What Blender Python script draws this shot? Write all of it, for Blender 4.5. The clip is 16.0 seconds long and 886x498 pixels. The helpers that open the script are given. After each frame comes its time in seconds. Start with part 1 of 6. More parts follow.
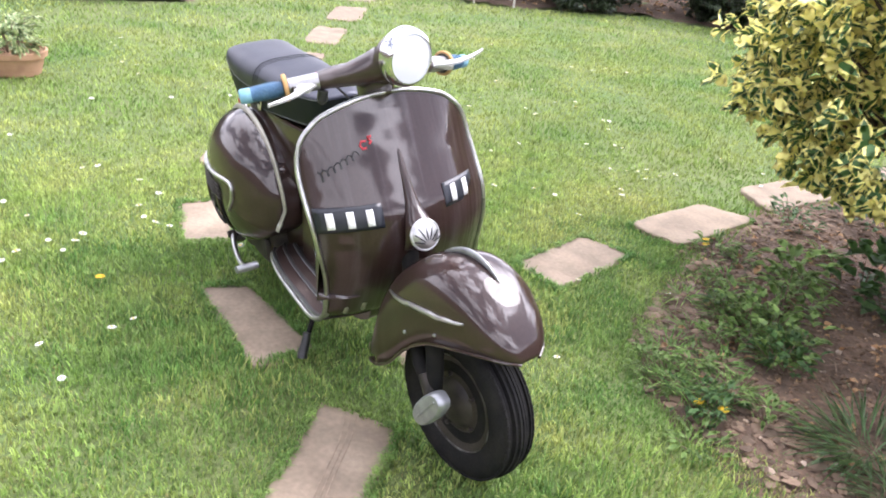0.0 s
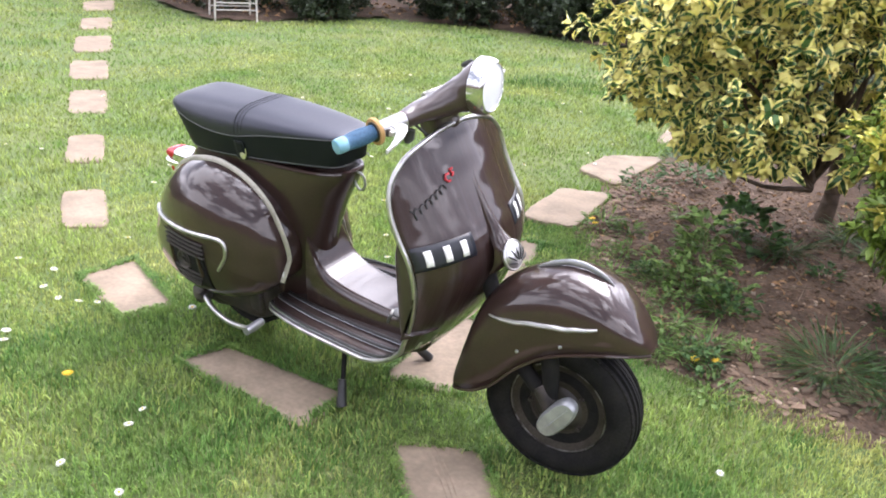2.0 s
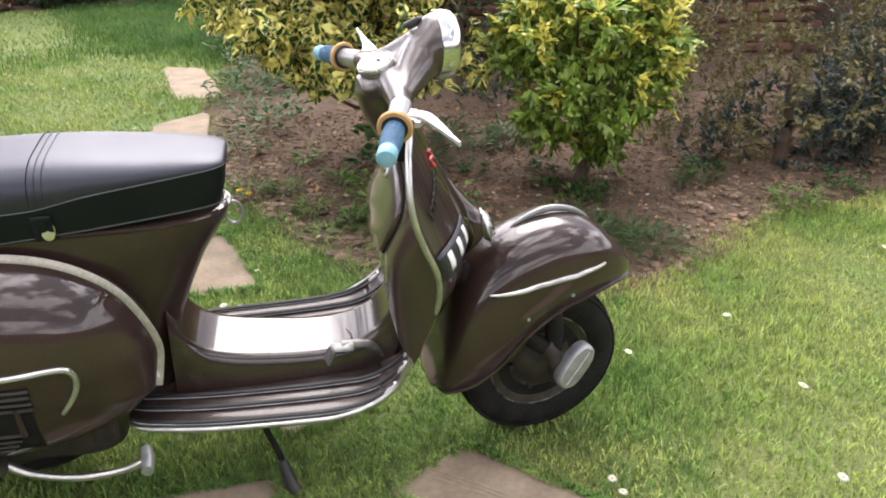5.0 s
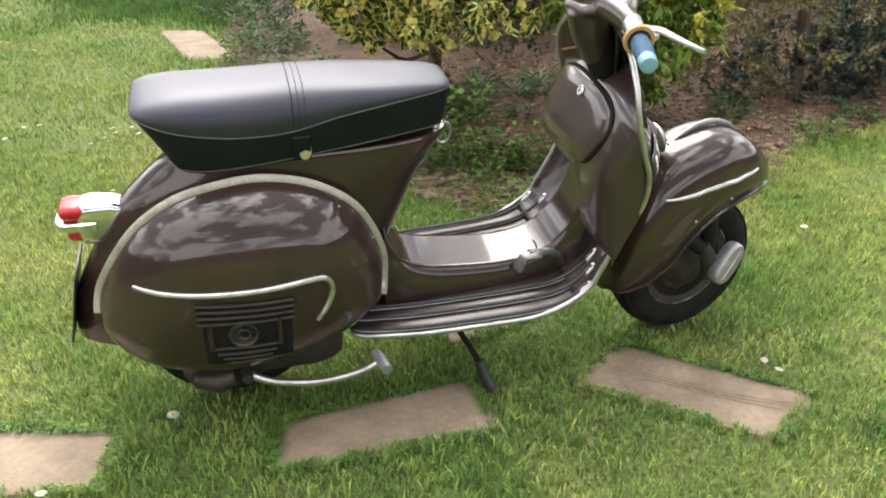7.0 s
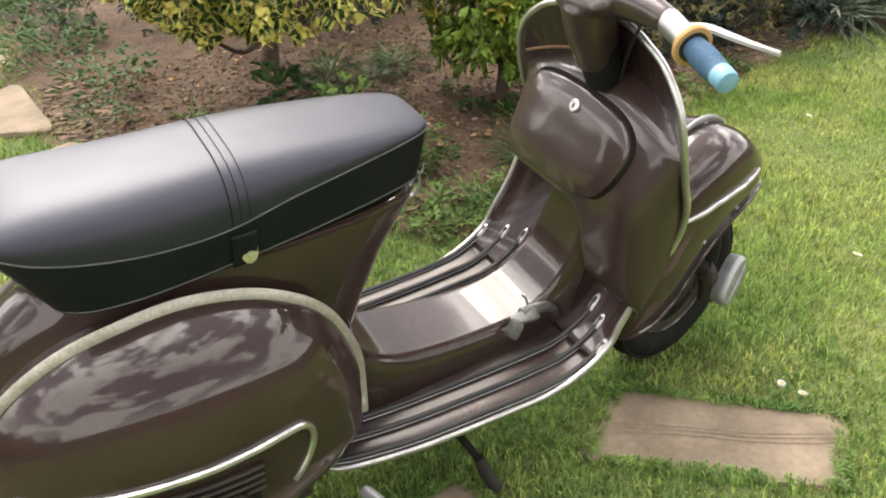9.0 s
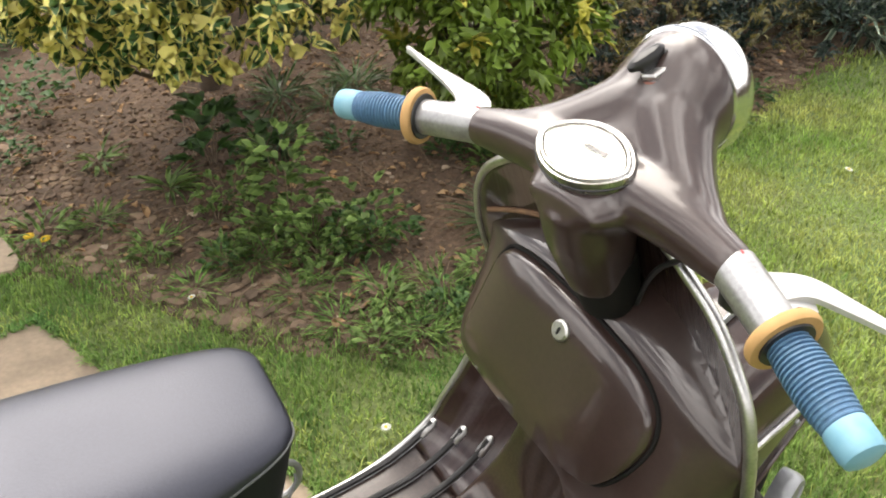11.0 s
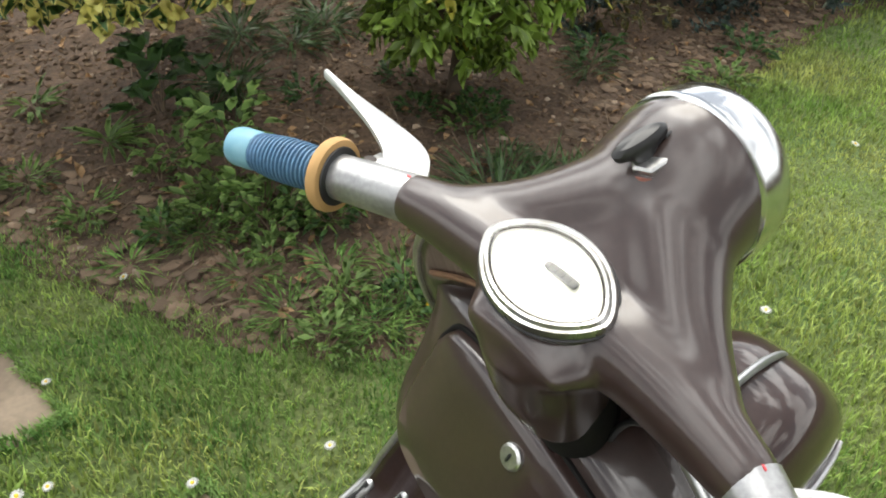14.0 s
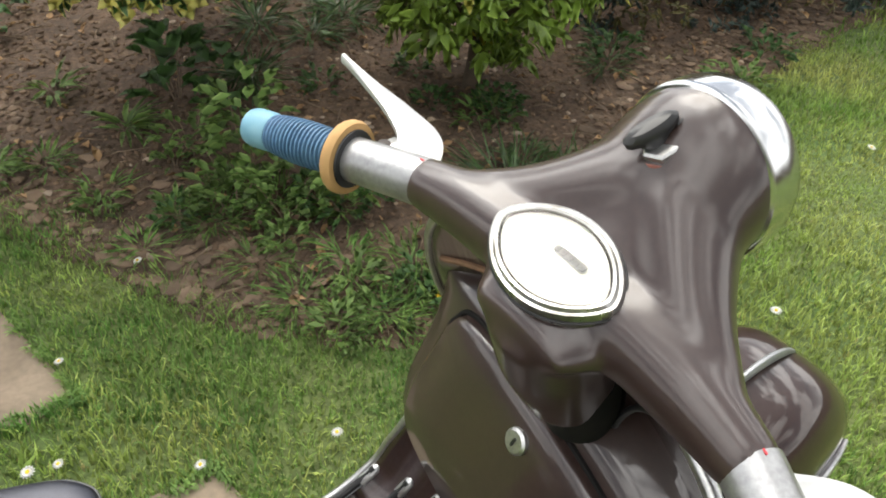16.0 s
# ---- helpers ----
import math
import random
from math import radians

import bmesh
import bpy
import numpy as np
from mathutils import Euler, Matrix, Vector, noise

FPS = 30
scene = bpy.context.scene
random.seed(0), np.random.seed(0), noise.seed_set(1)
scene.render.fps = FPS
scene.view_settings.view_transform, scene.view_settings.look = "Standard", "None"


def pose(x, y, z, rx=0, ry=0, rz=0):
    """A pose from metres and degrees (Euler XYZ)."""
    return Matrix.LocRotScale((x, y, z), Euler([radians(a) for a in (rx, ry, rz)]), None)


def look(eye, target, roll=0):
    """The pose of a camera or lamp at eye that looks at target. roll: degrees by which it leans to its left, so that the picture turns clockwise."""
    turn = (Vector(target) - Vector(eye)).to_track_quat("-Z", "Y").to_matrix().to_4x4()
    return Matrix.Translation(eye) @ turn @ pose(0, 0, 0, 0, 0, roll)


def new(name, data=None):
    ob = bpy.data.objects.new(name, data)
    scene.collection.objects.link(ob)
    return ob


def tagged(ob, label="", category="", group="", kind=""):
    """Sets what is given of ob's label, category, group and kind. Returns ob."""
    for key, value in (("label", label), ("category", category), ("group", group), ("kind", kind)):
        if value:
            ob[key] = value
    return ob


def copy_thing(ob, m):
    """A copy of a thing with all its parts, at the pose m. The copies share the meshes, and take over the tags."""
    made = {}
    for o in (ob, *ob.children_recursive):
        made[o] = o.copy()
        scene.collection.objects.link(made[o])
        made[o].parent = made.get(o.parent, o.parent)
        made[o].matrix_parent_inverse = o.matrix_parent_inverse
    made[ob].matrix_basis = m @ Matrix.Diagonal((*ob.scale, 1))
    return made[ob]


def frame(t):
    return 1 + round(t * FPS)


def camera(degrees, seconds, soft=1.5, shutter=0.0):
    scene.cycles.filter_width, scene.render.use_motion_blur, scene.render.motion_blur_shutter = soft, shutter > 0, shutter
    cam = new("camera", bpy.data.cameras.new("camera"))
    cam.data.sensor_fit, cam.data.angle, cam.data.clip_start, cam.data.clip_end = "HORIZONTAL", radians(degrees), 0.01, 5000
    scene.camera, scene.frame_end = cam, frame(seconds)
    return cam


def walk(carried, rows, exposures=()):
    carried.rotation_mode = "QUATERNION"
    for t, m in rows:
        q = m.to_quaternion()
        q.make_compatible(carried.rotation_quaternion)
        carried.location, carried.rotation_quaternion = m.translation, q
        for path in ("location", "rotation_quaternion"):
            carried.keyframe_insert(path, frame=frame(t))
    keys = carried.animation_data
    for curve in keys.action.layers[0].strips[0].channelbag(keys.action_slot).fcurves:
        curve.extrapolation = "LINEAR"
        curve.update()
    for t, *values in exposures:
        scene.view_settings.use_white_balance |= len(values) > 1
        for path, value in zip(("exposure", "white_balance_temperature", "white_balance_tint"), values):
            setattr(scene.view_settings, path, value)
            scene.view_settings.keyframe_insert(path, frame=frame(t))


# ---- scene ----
cam = camera(56.1, 16.0, soft=1.9)
PATH = [
    (0, (2.013, -0.898, 1.37), (0.46, 0.058, 0.549), 6.5),
    (0.5, (1.913, -1.089, 1.373), (0.428, 0.032, 0.639), 5.7),
    (1, (1.755, -1.235, 1.353), (0.388, 0.006, 0.584), 5.5),
    (1.5, (1.607, -1.467, 1.352), (0.445, -0.078, 0.502), 5.0),
    (2, (1.446, -1.591, 1.352), (0.328, -0.113, 0.599), 4.4),
    (2.5, (1.222, -1.643, 1.343), (0.227, -0.101, 0.546), 4.4),
    (3, (1.012, -1.746, 1.33), (0.346, -0.033, 0.542), 1.5),
    (3.5, (0.761, -1.771, 1.311), (0.268, 0.002, 0.528), 3.2),
    (4, (0.527, -1.679, 1.286), (0.143, 0.093, 0.442), 2.1),
    (4.2, (0.45, -1.665, 1.289), (0.2, 0.154, 0.496), 1.6),
    (6.3, (-0.412, -1.636, 1.269), (0.196, 0.06, 0.401), 1.3),
    (6.5, (-0.471, -1.672, 1.271), (0.034, 0.097, 0.486), 0.2),
    (7, (-0.526, -1.748, 1.237), (-0.091, -0.006, 0.356), 0.1),
    (7.5, (-0.625, -1.743, 1.244), (0.069, -0.055, 0.426), -0.3),
    (8, (-0.776, -1.613, 1.244), (-0.021, 0.016, 0.364), -0.3),
    (8.5, (-0.734, -1.386, 1.236), (0.02, 0.248, 0.362), -1.4),
    (9, (-0.657, -1.131, 1.228), (0.181, 0.401, 0.253), -1.4),
    (9.5, (-0.563, -0.854, 1.246), (0.53, 0.5, 0.262), -0.6),
    (10, (-0.338, -0.705, 1.253), (0.551, 0.773, 0.241), -1.4),
    (10.2, (-0.333, -0.695, 1.278), (0.526, 0.815, 0.289), -0.4),
    (12.3, (-0.038, -0.351, 1.287), (0.734, 1.058, 0.096), -0.5),
    (12.5, (-0.039, -0.350, 1.294), (0.740, 1.060, 0.107), -0.1),
    (13, (-0.046, -0.345, 1.295), (0.748, 1.066, 0.122), 1.3),
    (13.5, (-0.050, -0.353, 1.295), (0.780, 0.999, 0.078), 2.1),
    (14, (-0.051, -0.359, 1.293), (0.757, 1.005, 0.074), 2.1),
    (14.5, (-0.047, -0.365, 1.293), (0.775, 0.996, 0.079), 2.6),
    (15, (-0.066, -0.372, 1.287), (0.695, 0.989, 0.035), 3.0),
    (15.5, (-0.051, -0.369, 1.287), (0.753, 0.963, 0.031), 2.6),
    (16, (-0.056, -0.370, 1.290), (0.725, 1.003, 0.062), 3.0),
]
walk(cam, [(t, look(eye, target, roll)) for t, eye, target, roll in PATH],
     exposures=[(0, 0.24, 5950, 22), (2, 0.16, 5950, 22), (3.5, 0.00, 6250, 22), (4.2, -0.06, 6300, 20), (6.3, -0.10, 6550, 15), (7, -0.16, 6550, 13), (10, -0.04, 6900, 14),
                (12.3, -0.48, 6500, 9), (14.5, -0.53, 6450, 8), (16, -0.55, 6500, 9)])

# ---- world and sun ----
SUN_ELEV, SUN_TURN = 57, 8          # degrees; the sun stands beyond the flower bed
world = bpy.data.worlds.new("world")
scene.world = world
world.use_nodes = True
wn, wl = world.node_tree.nodes, world.node_tree.links
wn.clear()
w_out = wn.new("ShaderNodeOutputWorld")
w_bg = wn.new("ShaderNodeBackground")
w_sky = wn.new("ShaderNodeTexSky")
w_sky.sky_type, w_sky.sun_disc = "NISHITA", False
w_sky.sun_elevation, w_sky.sun_rotation = radians(SUN_ELEV), radians(SUN_TURN)
w_tc = wn.new("ShaderNodeTexCoord")
w_map = wn.new("ShaderNodeMapping")
w_map.inputs["Scale"].default_value = (1.0, 1.0, 2.2)
w_noise = wn.new("ShaderNodeTexNoise")
w_noise.inputs["Scale"].default_value = 2.1
w_noise.inputs["Detail"].default_value = 5
w_noise.inputs["Roughness"].default_value = 0.55
w_ramp = wn.new("ShaderNodeValToRGB")
w_ramp.color_ramp.elements[0].position, w_ramp.color_ramp.elements[1].position = 0.47, 0.56
w_mix = wn.new("ShaderNodeMix")
w_mix.data_type = "RGBA"
w_dot = wn.new("ShaderNodeVectorMath")      # bright haze round the veiled sun
w_dot.operation = "DOT_PRODUCT"
w_dot.inputs[1].default_value = (math.sin(radians(SUN_TURN)) * math.cos(radians(SUN_ELEV)), math.cos(radians(SUN_TURN)) * math.cos(radians(SUN_ELEV)), math.sin(radians(SUN_ELEV)))
w_glow = wn.new("ShaderNodeMapRange")
w_glow.interpolation_type = "SMOOTHSTEP"
w_glow.inputs["From Min"].default_value, w_glow.inputs["From Max"].default_value = 0.2, 1.0
w_glow.inputs["To Min"].default_value, w_glow.inputs["To Max"].default_value = 34.0, 98.0
w_cloud = wn.new("ShaderNodeVectorMath")
w_cloud.operation = "SCALE"
w_cloud.inputs[0].default_value = (1.0, 0.985, 0.965)
wl.new(w_tc.outputs["Generated"], w_dot.inputs[0])
wl.new(w_dot.outputs["Value"], w_glow.inputs["Value"])
wl.new(w_glow.outputs["Result"], w_cloud.inputs["Scale"])
wl.new(w_cloud.outputs["Vector"], w_mix.inputs["B"])
wl.new(w_tc.outputs["Generated"], w_map.inputs["Vector"])
wl.new(w_map.outputs["Vector"], w_noise.inputs["Vector"])
wl.new(w_noise.outputs["Fac"], w_ramp.inputs["Fac"])
w_floor = wn.new("ShaderNodeMapRange")
w_floor.inputs["To Min"].default_value = 0.12
wl.new(w_ramp.outputs["Color"], w_floor.inputs["Value"])
w_sep = wn.new("ShaderNodeSeparateXYZ")      # milky haze low in the sky
w_haze = wn.new("ShaderNodeMapRange")
w_haze.inputs["From Max"].default_value = 0.42
w_haze.inputs["To Min"].default_value, w_haze.inputs["To Max"].default_value = 0.95, 0.0
w_max = wn.new("ShaderNodeMath")
w_max.operation = "MAXIMUM"
wl.new(w_tc.outputs["Generated"], w_sep.inputs["Vector"])
wl.new(w_sep.outputs["Z"], w_haze.inputs["Value"])
wl.new(w_haze.outputs["Result"], w_max.inputs[0])
wl.new(w_floor.outputs["Result"], w_max.inputs[1])
wl.new(w_max.outputs["Value"], w_mix.inputs["Factor"])
wl.new(w_sky.outputs["Color"], w_mix.inputs["A"])
wl.new(w_mix.outputs["Result"], w_bg.inputs["Color"])
w_bg.inputs["Strength"].default_value = 0.10
wl.new(w_bg.outputs["Background"], w_out.inputs["Surface"])

sun_data = bpy.data.lights.new("sun", "SUN")
sun_data.energy, sun_data.angle, sun_data.color = 3.7, radians(36), (1.0, 0.94, 0.84)
sun = new("sun", sun_data)
el, az = radians(SUN_ELEV), radians(SUN_TURN)
sun.matrix_world = look((20 * math.sin(az) * math.cos(el), 20 * math.cos(az) * math.cos(el), 20 * math.sin(el)), (0, 0, 0))


# ---- materials ----
def material(name, base, rough=0.5, metal=0.0, base2=None, scale=6.0, detail=5.0, lo=0.35, hi=0.65, rough2=None,
             bump=0.0, bump_scale=60.0, bump_dist=0.002, coat=0.0, island=0.0, objrand=0.0, fine=None, spec=0.5, translucent=0.0, coat_rough=0.05, stretch=None, spec_tint=None):
    """Principled surface with two scales of variation: patches (scale), fine grain (fine), bump."""
    m = bpy.data.materials.new(name)
    m.use_nodes = True
    n, l = m.node_tree.nodes, m.node_tree.links
    b = n["Principled BSDF"]
    b.inputs["Roughness"].default_value, b.inputs["Metallic"].default_value = rough, metal
    b.inputs["Coat Weight"].default_value, b.inputs["Coat Roughness"].default_value, b.inputs["Coat IOR"].default_value = coat, coat_rough, 1.50
    b.inputs["Specular IOR Level"].default_value = spec
    if spec_tint:
        b.inputs["Specular Tint"].default_value = (*spec_tint, 1)
    tc = n.new("ShaderNodeTexCoord")
    col = None
    nz = n.new("ShaderNodeTexNoise")
    nz.inputs["Scale"].default_value, nz.inputs["Detail"].default_value = scale, detail
    if stretch:
        mps = n.new("ShaderNodeMapping")
        mps.inputs["Scale"].default_value = stretch
        l.new(tc.outputs["Object"], mps.inputs["Vector"])
        l.new(mps.outputs["Vector"], nz.inputs["Vector"])
    else:
        l.new(tc.outputs["Object"], nz.inputs["Vector"])
    mr = n.new("ShaderNodeMapRange")
    mr.inputs["From Min"].default_value, mr.inputs["From Max"].default_value = lo, hi
    l.new(nz.outputs["Fac"], mr.inputs["Value"])
    mx = n.new("ShaderNodeMix")
    mx.data_type = "RGBA"
    mx.inputs["A"].default_value = (*base, 1)
    mx.inputs["B"].default_value = (*(base2 or base), 1)
    l.new(mr.outputs["Result"], mx.inputs["Factor"])
    col = mx.outputs["Result"]
    if rough2 is not None:
        r2 = n.new("ShaderNodeMapRange")
        r2.inputs["To Min"].default_value, r2.inputs["To Max"].default_value = rough, rough2
        l.new(mr.outputs["Result"], r2.inputs["Value"])
        l.new(r2.outputs["Result"], b.inputs["Roughness"])
    if fine:
        f_scale, f_lo, f_hi = fine
        fz = n.new("ShaderNodeTexNoise")
        fz.inputs["Scale"].default_value, fz.inputs["Detail"].default_value = f_scale, 3
        l.new(tc.outputs["Object"], fz.inputs["Vector"])
        fr = n.new("ShaderNodeMapRange")
        fr.inputs["From Min"].default_value, fr.inputs["From Max"].default_value = 0.3, 0.7
        fr.inputs["To Min"].default_value, fr.inputs["To Max"].default_value = f_lo, f_hi
        l.new(fz.outputs["Fac"], fr.inputs["Value"])
        mm = n.new("ShaderNodeMix")
        mm.data_type, mm.blend_type = "RGBA", "MULTIPLY"
        mm.inputs["Factor"].default_value = 1
        l.new(col, mm.inputs["A"])
        l.new(fr.outputs["Result"], mm.inputs["B"])
        col = mm.outputs["Result"]
    if island or objrand:
        g = n.new("ShaderNodeNewGeometry" if island else "ShaderNodeObjectInfo")
        out = g.outputs["Random Per Island"] if island else g.outputs["Random"]
        k = island or objrand
        ir = n.new("ShaderNodeMapRange")
        ir.inputs["To Min"].default_value, ir.inputs["To Max"].default_value = 1 - k, 1 + k
        l.new(out, ir.inputs["Value"])
        mm = n.new("ShaderNodeMix")
        mm.data_type, mm.blend_type = "RGBA", "MULTIPLY"
        mm.inputs["Factor"].default_value = 1
        l.new(col, mm.inputs["A"])
        l.new(ir.outputs["Result"], mm.inputs["B"])
        col = mm.outputs["Result"]
    l.new(col, b.inputs["Base Color"])
    if bump:
        bz = n.new("ShaderNodeTexNoise")
        bz.inputs["Scale"].default_value, bz.inputs["Detail"].default_value = bump_scale, 6
        if stretch:
            mp = n.new("ShaderNodeMapping")
            mp.inputs["Scale"].default_value = stretch
            l.new(tc.outputs["Object"], mp.inputs["Vector"])
            l.new(mp.outputs["Vector"], bz.inputs["Vector"])
        else:
            l.new(tc.outputs["Object"], bz.inputs["Vector"])
        bp = n.new("ShaderNodeBump")
        bp.inputs["Strength"].default_value, bp.inputs["Distance"].default_value = bump, bump_dist
        l.new(bz.outputs["Fac"], bp.inputs["Height"])
        l.new(bp.outputs["Normal"], b.inputs["Normal"])
    if translucent:
        tr = n.new("ShaderNodeBsdfTranslucent")
        l.new(col, tr.inputs["Color"])
        ms = n.new("ShaderNodeMixShader")
        ms.inputs["Fac"].default_value = translucent
        l.new(b.outputs["BSDF"], ms.inputs[1])
        l.new(tr.outputs["BSDF"], ms.inputs[2])
        l.new(ms.outputs["Shader"], n["Material Output"].inputs["Surface"])
    return m


def leaf_material(name, centre, margin, edge, plain, rand=0.25, share=0.0, rough=0.35):
    """Leaf: centre and margin colours by the leaf's own width; a share of the leaves is all margin."""
    m = bpy.data.materials.new(name)
    m.use_nodes = True
    n, l = m.node_tree.nodes, m.node_tree.links
    b = n["Principled BSDF"]
    b.inputs["Roughness"].default_value = rough
    uv = n.new("ShaderNodeUVMap")
    sep = n.new("ShaderNodeSeparateXYZ")
    l.new(uv.outputs["UV"], sep.inputs["Vector"])
    nz = n.new("ShaderNodeTexNoise")
    nz.inputs["Scale"].default_value = 60
    tc = n.new("ShaderNodeTexCoord")
    l.new(tc.outputs["Object"], nz.inputs["Vector"])
    ad = n.new("ShaderNodeMath")
    ad.operation = "MULTIPLY_ADD"
    l.new(nz.outputs["Fac"], ad.inputs[0])
    ad.inputs[1].default_value = 0.5
    l.new(sep.outputs["X"], ad.inputs[2])
    geo = n.new("ShaderNodeNewGeometry")
    gt = n.new("ShaderNodeMath")
    gt.operation = "LESS_THAN"
    l.new(geo.outputs["Random Per Island"], gt.inputs[0])
    gt.inputs[1].default_value = share
    mr = n.new("ShaderNodeMapRange")
    mr.inputs["From Min"].default_value, mr.inputs["From Max"].default_value = edge + 0.22, edge + 0.30
    l.new(ad.outputs["Value"], mr.inputs["Value"])
    mxm = n.new("ShaderNodeMath")
    mxm.operation = "MAXIMUM"
    l.new(mr.outputs["Result"], mxm.inputs[0])
    l.new(gt.outputs["Value"], mxm.inputs[1])
    mx = n.new("ShaderNodeMix")
    mx.data_type = "RGBA"
    mx.inputs["A"].default_value, mx.inputs["B"].default_value = (*centre, 1), (*margin, 1)
    l.new(mxm.outputs["Value"], mx.inputs["Factor"])
    mx2 = n.new("ShaderNodeMix")
    mx2.data_type, mx2.blend_type = "RGBA", "MULTIPLY"
    mx2.inputs["Factor"].default_value = 1
    fr = n.new("ShaderNodeMath")
    fr.operation = "FRACT"
    m7 = n.new("ShaderNodeMath")
    m7.operation = "MULTIPLY"
    l.new(geo.outputs["Random Per Island"], m7.inputs[0])
    m7.inputs[1].default_value = 17.0
    l.new(m7.outputs["Value"], fr.inputs[0])
    ir = n.new("ShaderNodeMapRange")
    ir.inputs["To Min"].default_value, ir.inputs["To Max"].default_value = 1 - rand, 1 + rand
    l.new(fr.outputs["Value"], ir.inputs["Value"])
    l.new(mx.outputs["Result"], mx2.inputs["A"])
    l.new(ir.outputs["Result"], mx2.inputs["B"])
    l.new(mx2.outputs["Result"], b.inputs["Base Color"])
    tr = n.new("ShaderNodeBsdfTranslucent")
    l.new(mx2.outputs["Result"], tr.inputs["Color"])
    ms = n.new("ShaderNodeMixShader")
    ms.inputs["Fac"].default_value = plain
    l.new(b.outputs["BSDF"], ms.inputs[1])
    l.new(tr.outputs["BSDF"], ms.inputs[2])
    l.new(ms.outputs["Shader"], n["Material Output"].inputs["Surface"])
    return m


PAINT = material("brown_enamel", (0.0300, 0.0178, 0.0150), 0.30, base2=(0.036, 0.0215, 0.0182), scale=9, rough2=0.36, spec=0.12, coat=1.0, bump=0.04, bump_scale=9, bump_dist=0.004, fine=(160, 0.9, 1.1), coat_rough=0.03)
PAINT_SOFT = material("aged_brown_enamel", (0.0300, 0.0178, 0.0150), 0.36, base2=(0.036, 0.0215, 0.0182), scale=9, rough2=0.44, spec=0.35, coat=1.0, bump=0.10, bump_scale=9, bump_dist=0.004, fine=(160, 0.9, 1.1), coat_rough=0.07)
PAINT_HEAD = material("satin_brown_enamel", (0.0300, 0.0178, 0.0150), 0.36, base2=(0.036, 0.0215, 0.0182), scale=9, rough2=0.44, spec=0.35, coat=0.9, bump=0.05, bump_scale=9, bump_dist=0.004, fine=(160, 0.9, 1.1), coat_rough=0.17)
# pale vertical streaks in the base colour stand in for reflections on the shield
PAINT_SHIELD = material("brown_enamel_reflection_streaks", (0.0285, 0.0160, 0.0142), 0.32, base2=(0.085, 0.070, 0.073), scale=1.0, detail=4, lo=0.52, hi=0.80, rough2=0.45, spec=0.12, coat=1.0, bump=0.35, bump_scale=1.0, bump_dist=0.02,
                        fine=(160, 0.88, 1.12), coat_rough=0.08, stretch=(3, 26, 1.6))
PAINT_WORN = material("worn_brown_enamel", (0.030, 0.0178, 0.0145), 0.28, base2=(0.055, 0.036, 0.030), scale=22, lo=0.55, hi=0.8, rough2=0.5, spec=0.2, coat=1.0, coat_rough=0.06,
                      bump=0.06, bump_scale=30, bump_dist=0.002, fine=(220, 0.7, 1.2))
FLOOR_PAINT = material("scuffed_brown_enamel", (0.030, 0.0185, 0.0155), 0.42, base2=(0.075, 0.058, 0.050), scale=16, lo=0.52, hi=0.80, rough2=0.6, spec=0.35, coat=0.35, coat_rough=0.20,
                       bump=0.10, bump_scale=40, bump_dist=0.002, fine=(180, 0.65, 1.25))
RIM_STEEL = material("grimy_wheel_steel", (0.030, 0.025, 0.022), 0.45, 0.35, base2=(0.055, 0.045, 0.038), scale=24, rough2=0.6, fine=(150, 0.7, 1.3))
PAINT_INNER = material("dark_inner_paint", (0.018, 0.014, 0.012), 0.6, base2=(0.03, 0.024, 0.02), scale=20)
DULL_CHROME = material("tarnished_chrome", (0.46, 0.46, 0.45), 0.26, 1.0, base2=(0.26, 0.25, 0.23), scale=60, lo=0.4, hi=0.7, rough2=0.42)
CHROME = material("chrome", (0.72, 0.73, 0.74), 0.10, 1.0, base2=(0.60, 0.61, 0.62), scale=14, rough2=0.22)
ALLOY = material("polished_aluminium", (0.60, 0.60, 0.59), 0.32, 1.0, base2=(0.45, 0.45, 0.44), scale=30, rough2=0.45, fine=(300, 0.85, 1.1))
PEDAL = material("worn_pedal_metal", (0.20, 0.205, 0.20), 0.42, 0.7, base2=(0.10, 0.095, 0.085), scale=60, lo=0.45, hi=0.7, rough2=0.6, bump=0.2, bump_scale=150, bump_dist=0.001)
ALLOY_DULL = material("dull_grey_aluminium", (0.40, 0.41, 0.42), 0.48, 0.75, base2=(0.30, 0.31, 0.32), scale=35, bump=0.15, bump_scale=150, bump_dist=0.001)
LEVER = material("pale_aluminium_lever", (0.56, 0.56, 0.55), 0.40, 0.5, base2=(0.46, 0.46, 0.45), scale=40)
COLLAR = material("brushed_aluminium", (0.42, 0.42, 0.42), 0.36, 0.8, base2=(0.34, 0.34, 0.34), scale=40, fine=(250, 0.85, 1.1))
BAND = material("grey_beading", (0.40, 0.38, 0.32), 0.42, 0.35, base2=(0.30, 0.29, 0.24), scale=30, fine=(200, 0.8, 1.15))
VINYL = material("black_vinyl", (0.007, 0.008, 0.014), 0.40, base2=(0.010, 0.011, 0.017), scale=8, bump=0.25, bump_scale=420, bump_dist=0.0005, rough2=0.45, spec=0.72, spec_tint=(0.84, 0.87, 1.0), fine=(350, 0.8, 1.2))
VINYL_SIDE = material("black_vinyl_side", (0.006, 0.009, 0.009), 0.55, base2=(0.009, 0.012, 0.012), spec=0.18, scale=10, bump=0.2, bump_scale=420, bump_dist=0.0006)
STITCH = material("grey_piping", (0.075, 0.08, 0.08), 0.5)
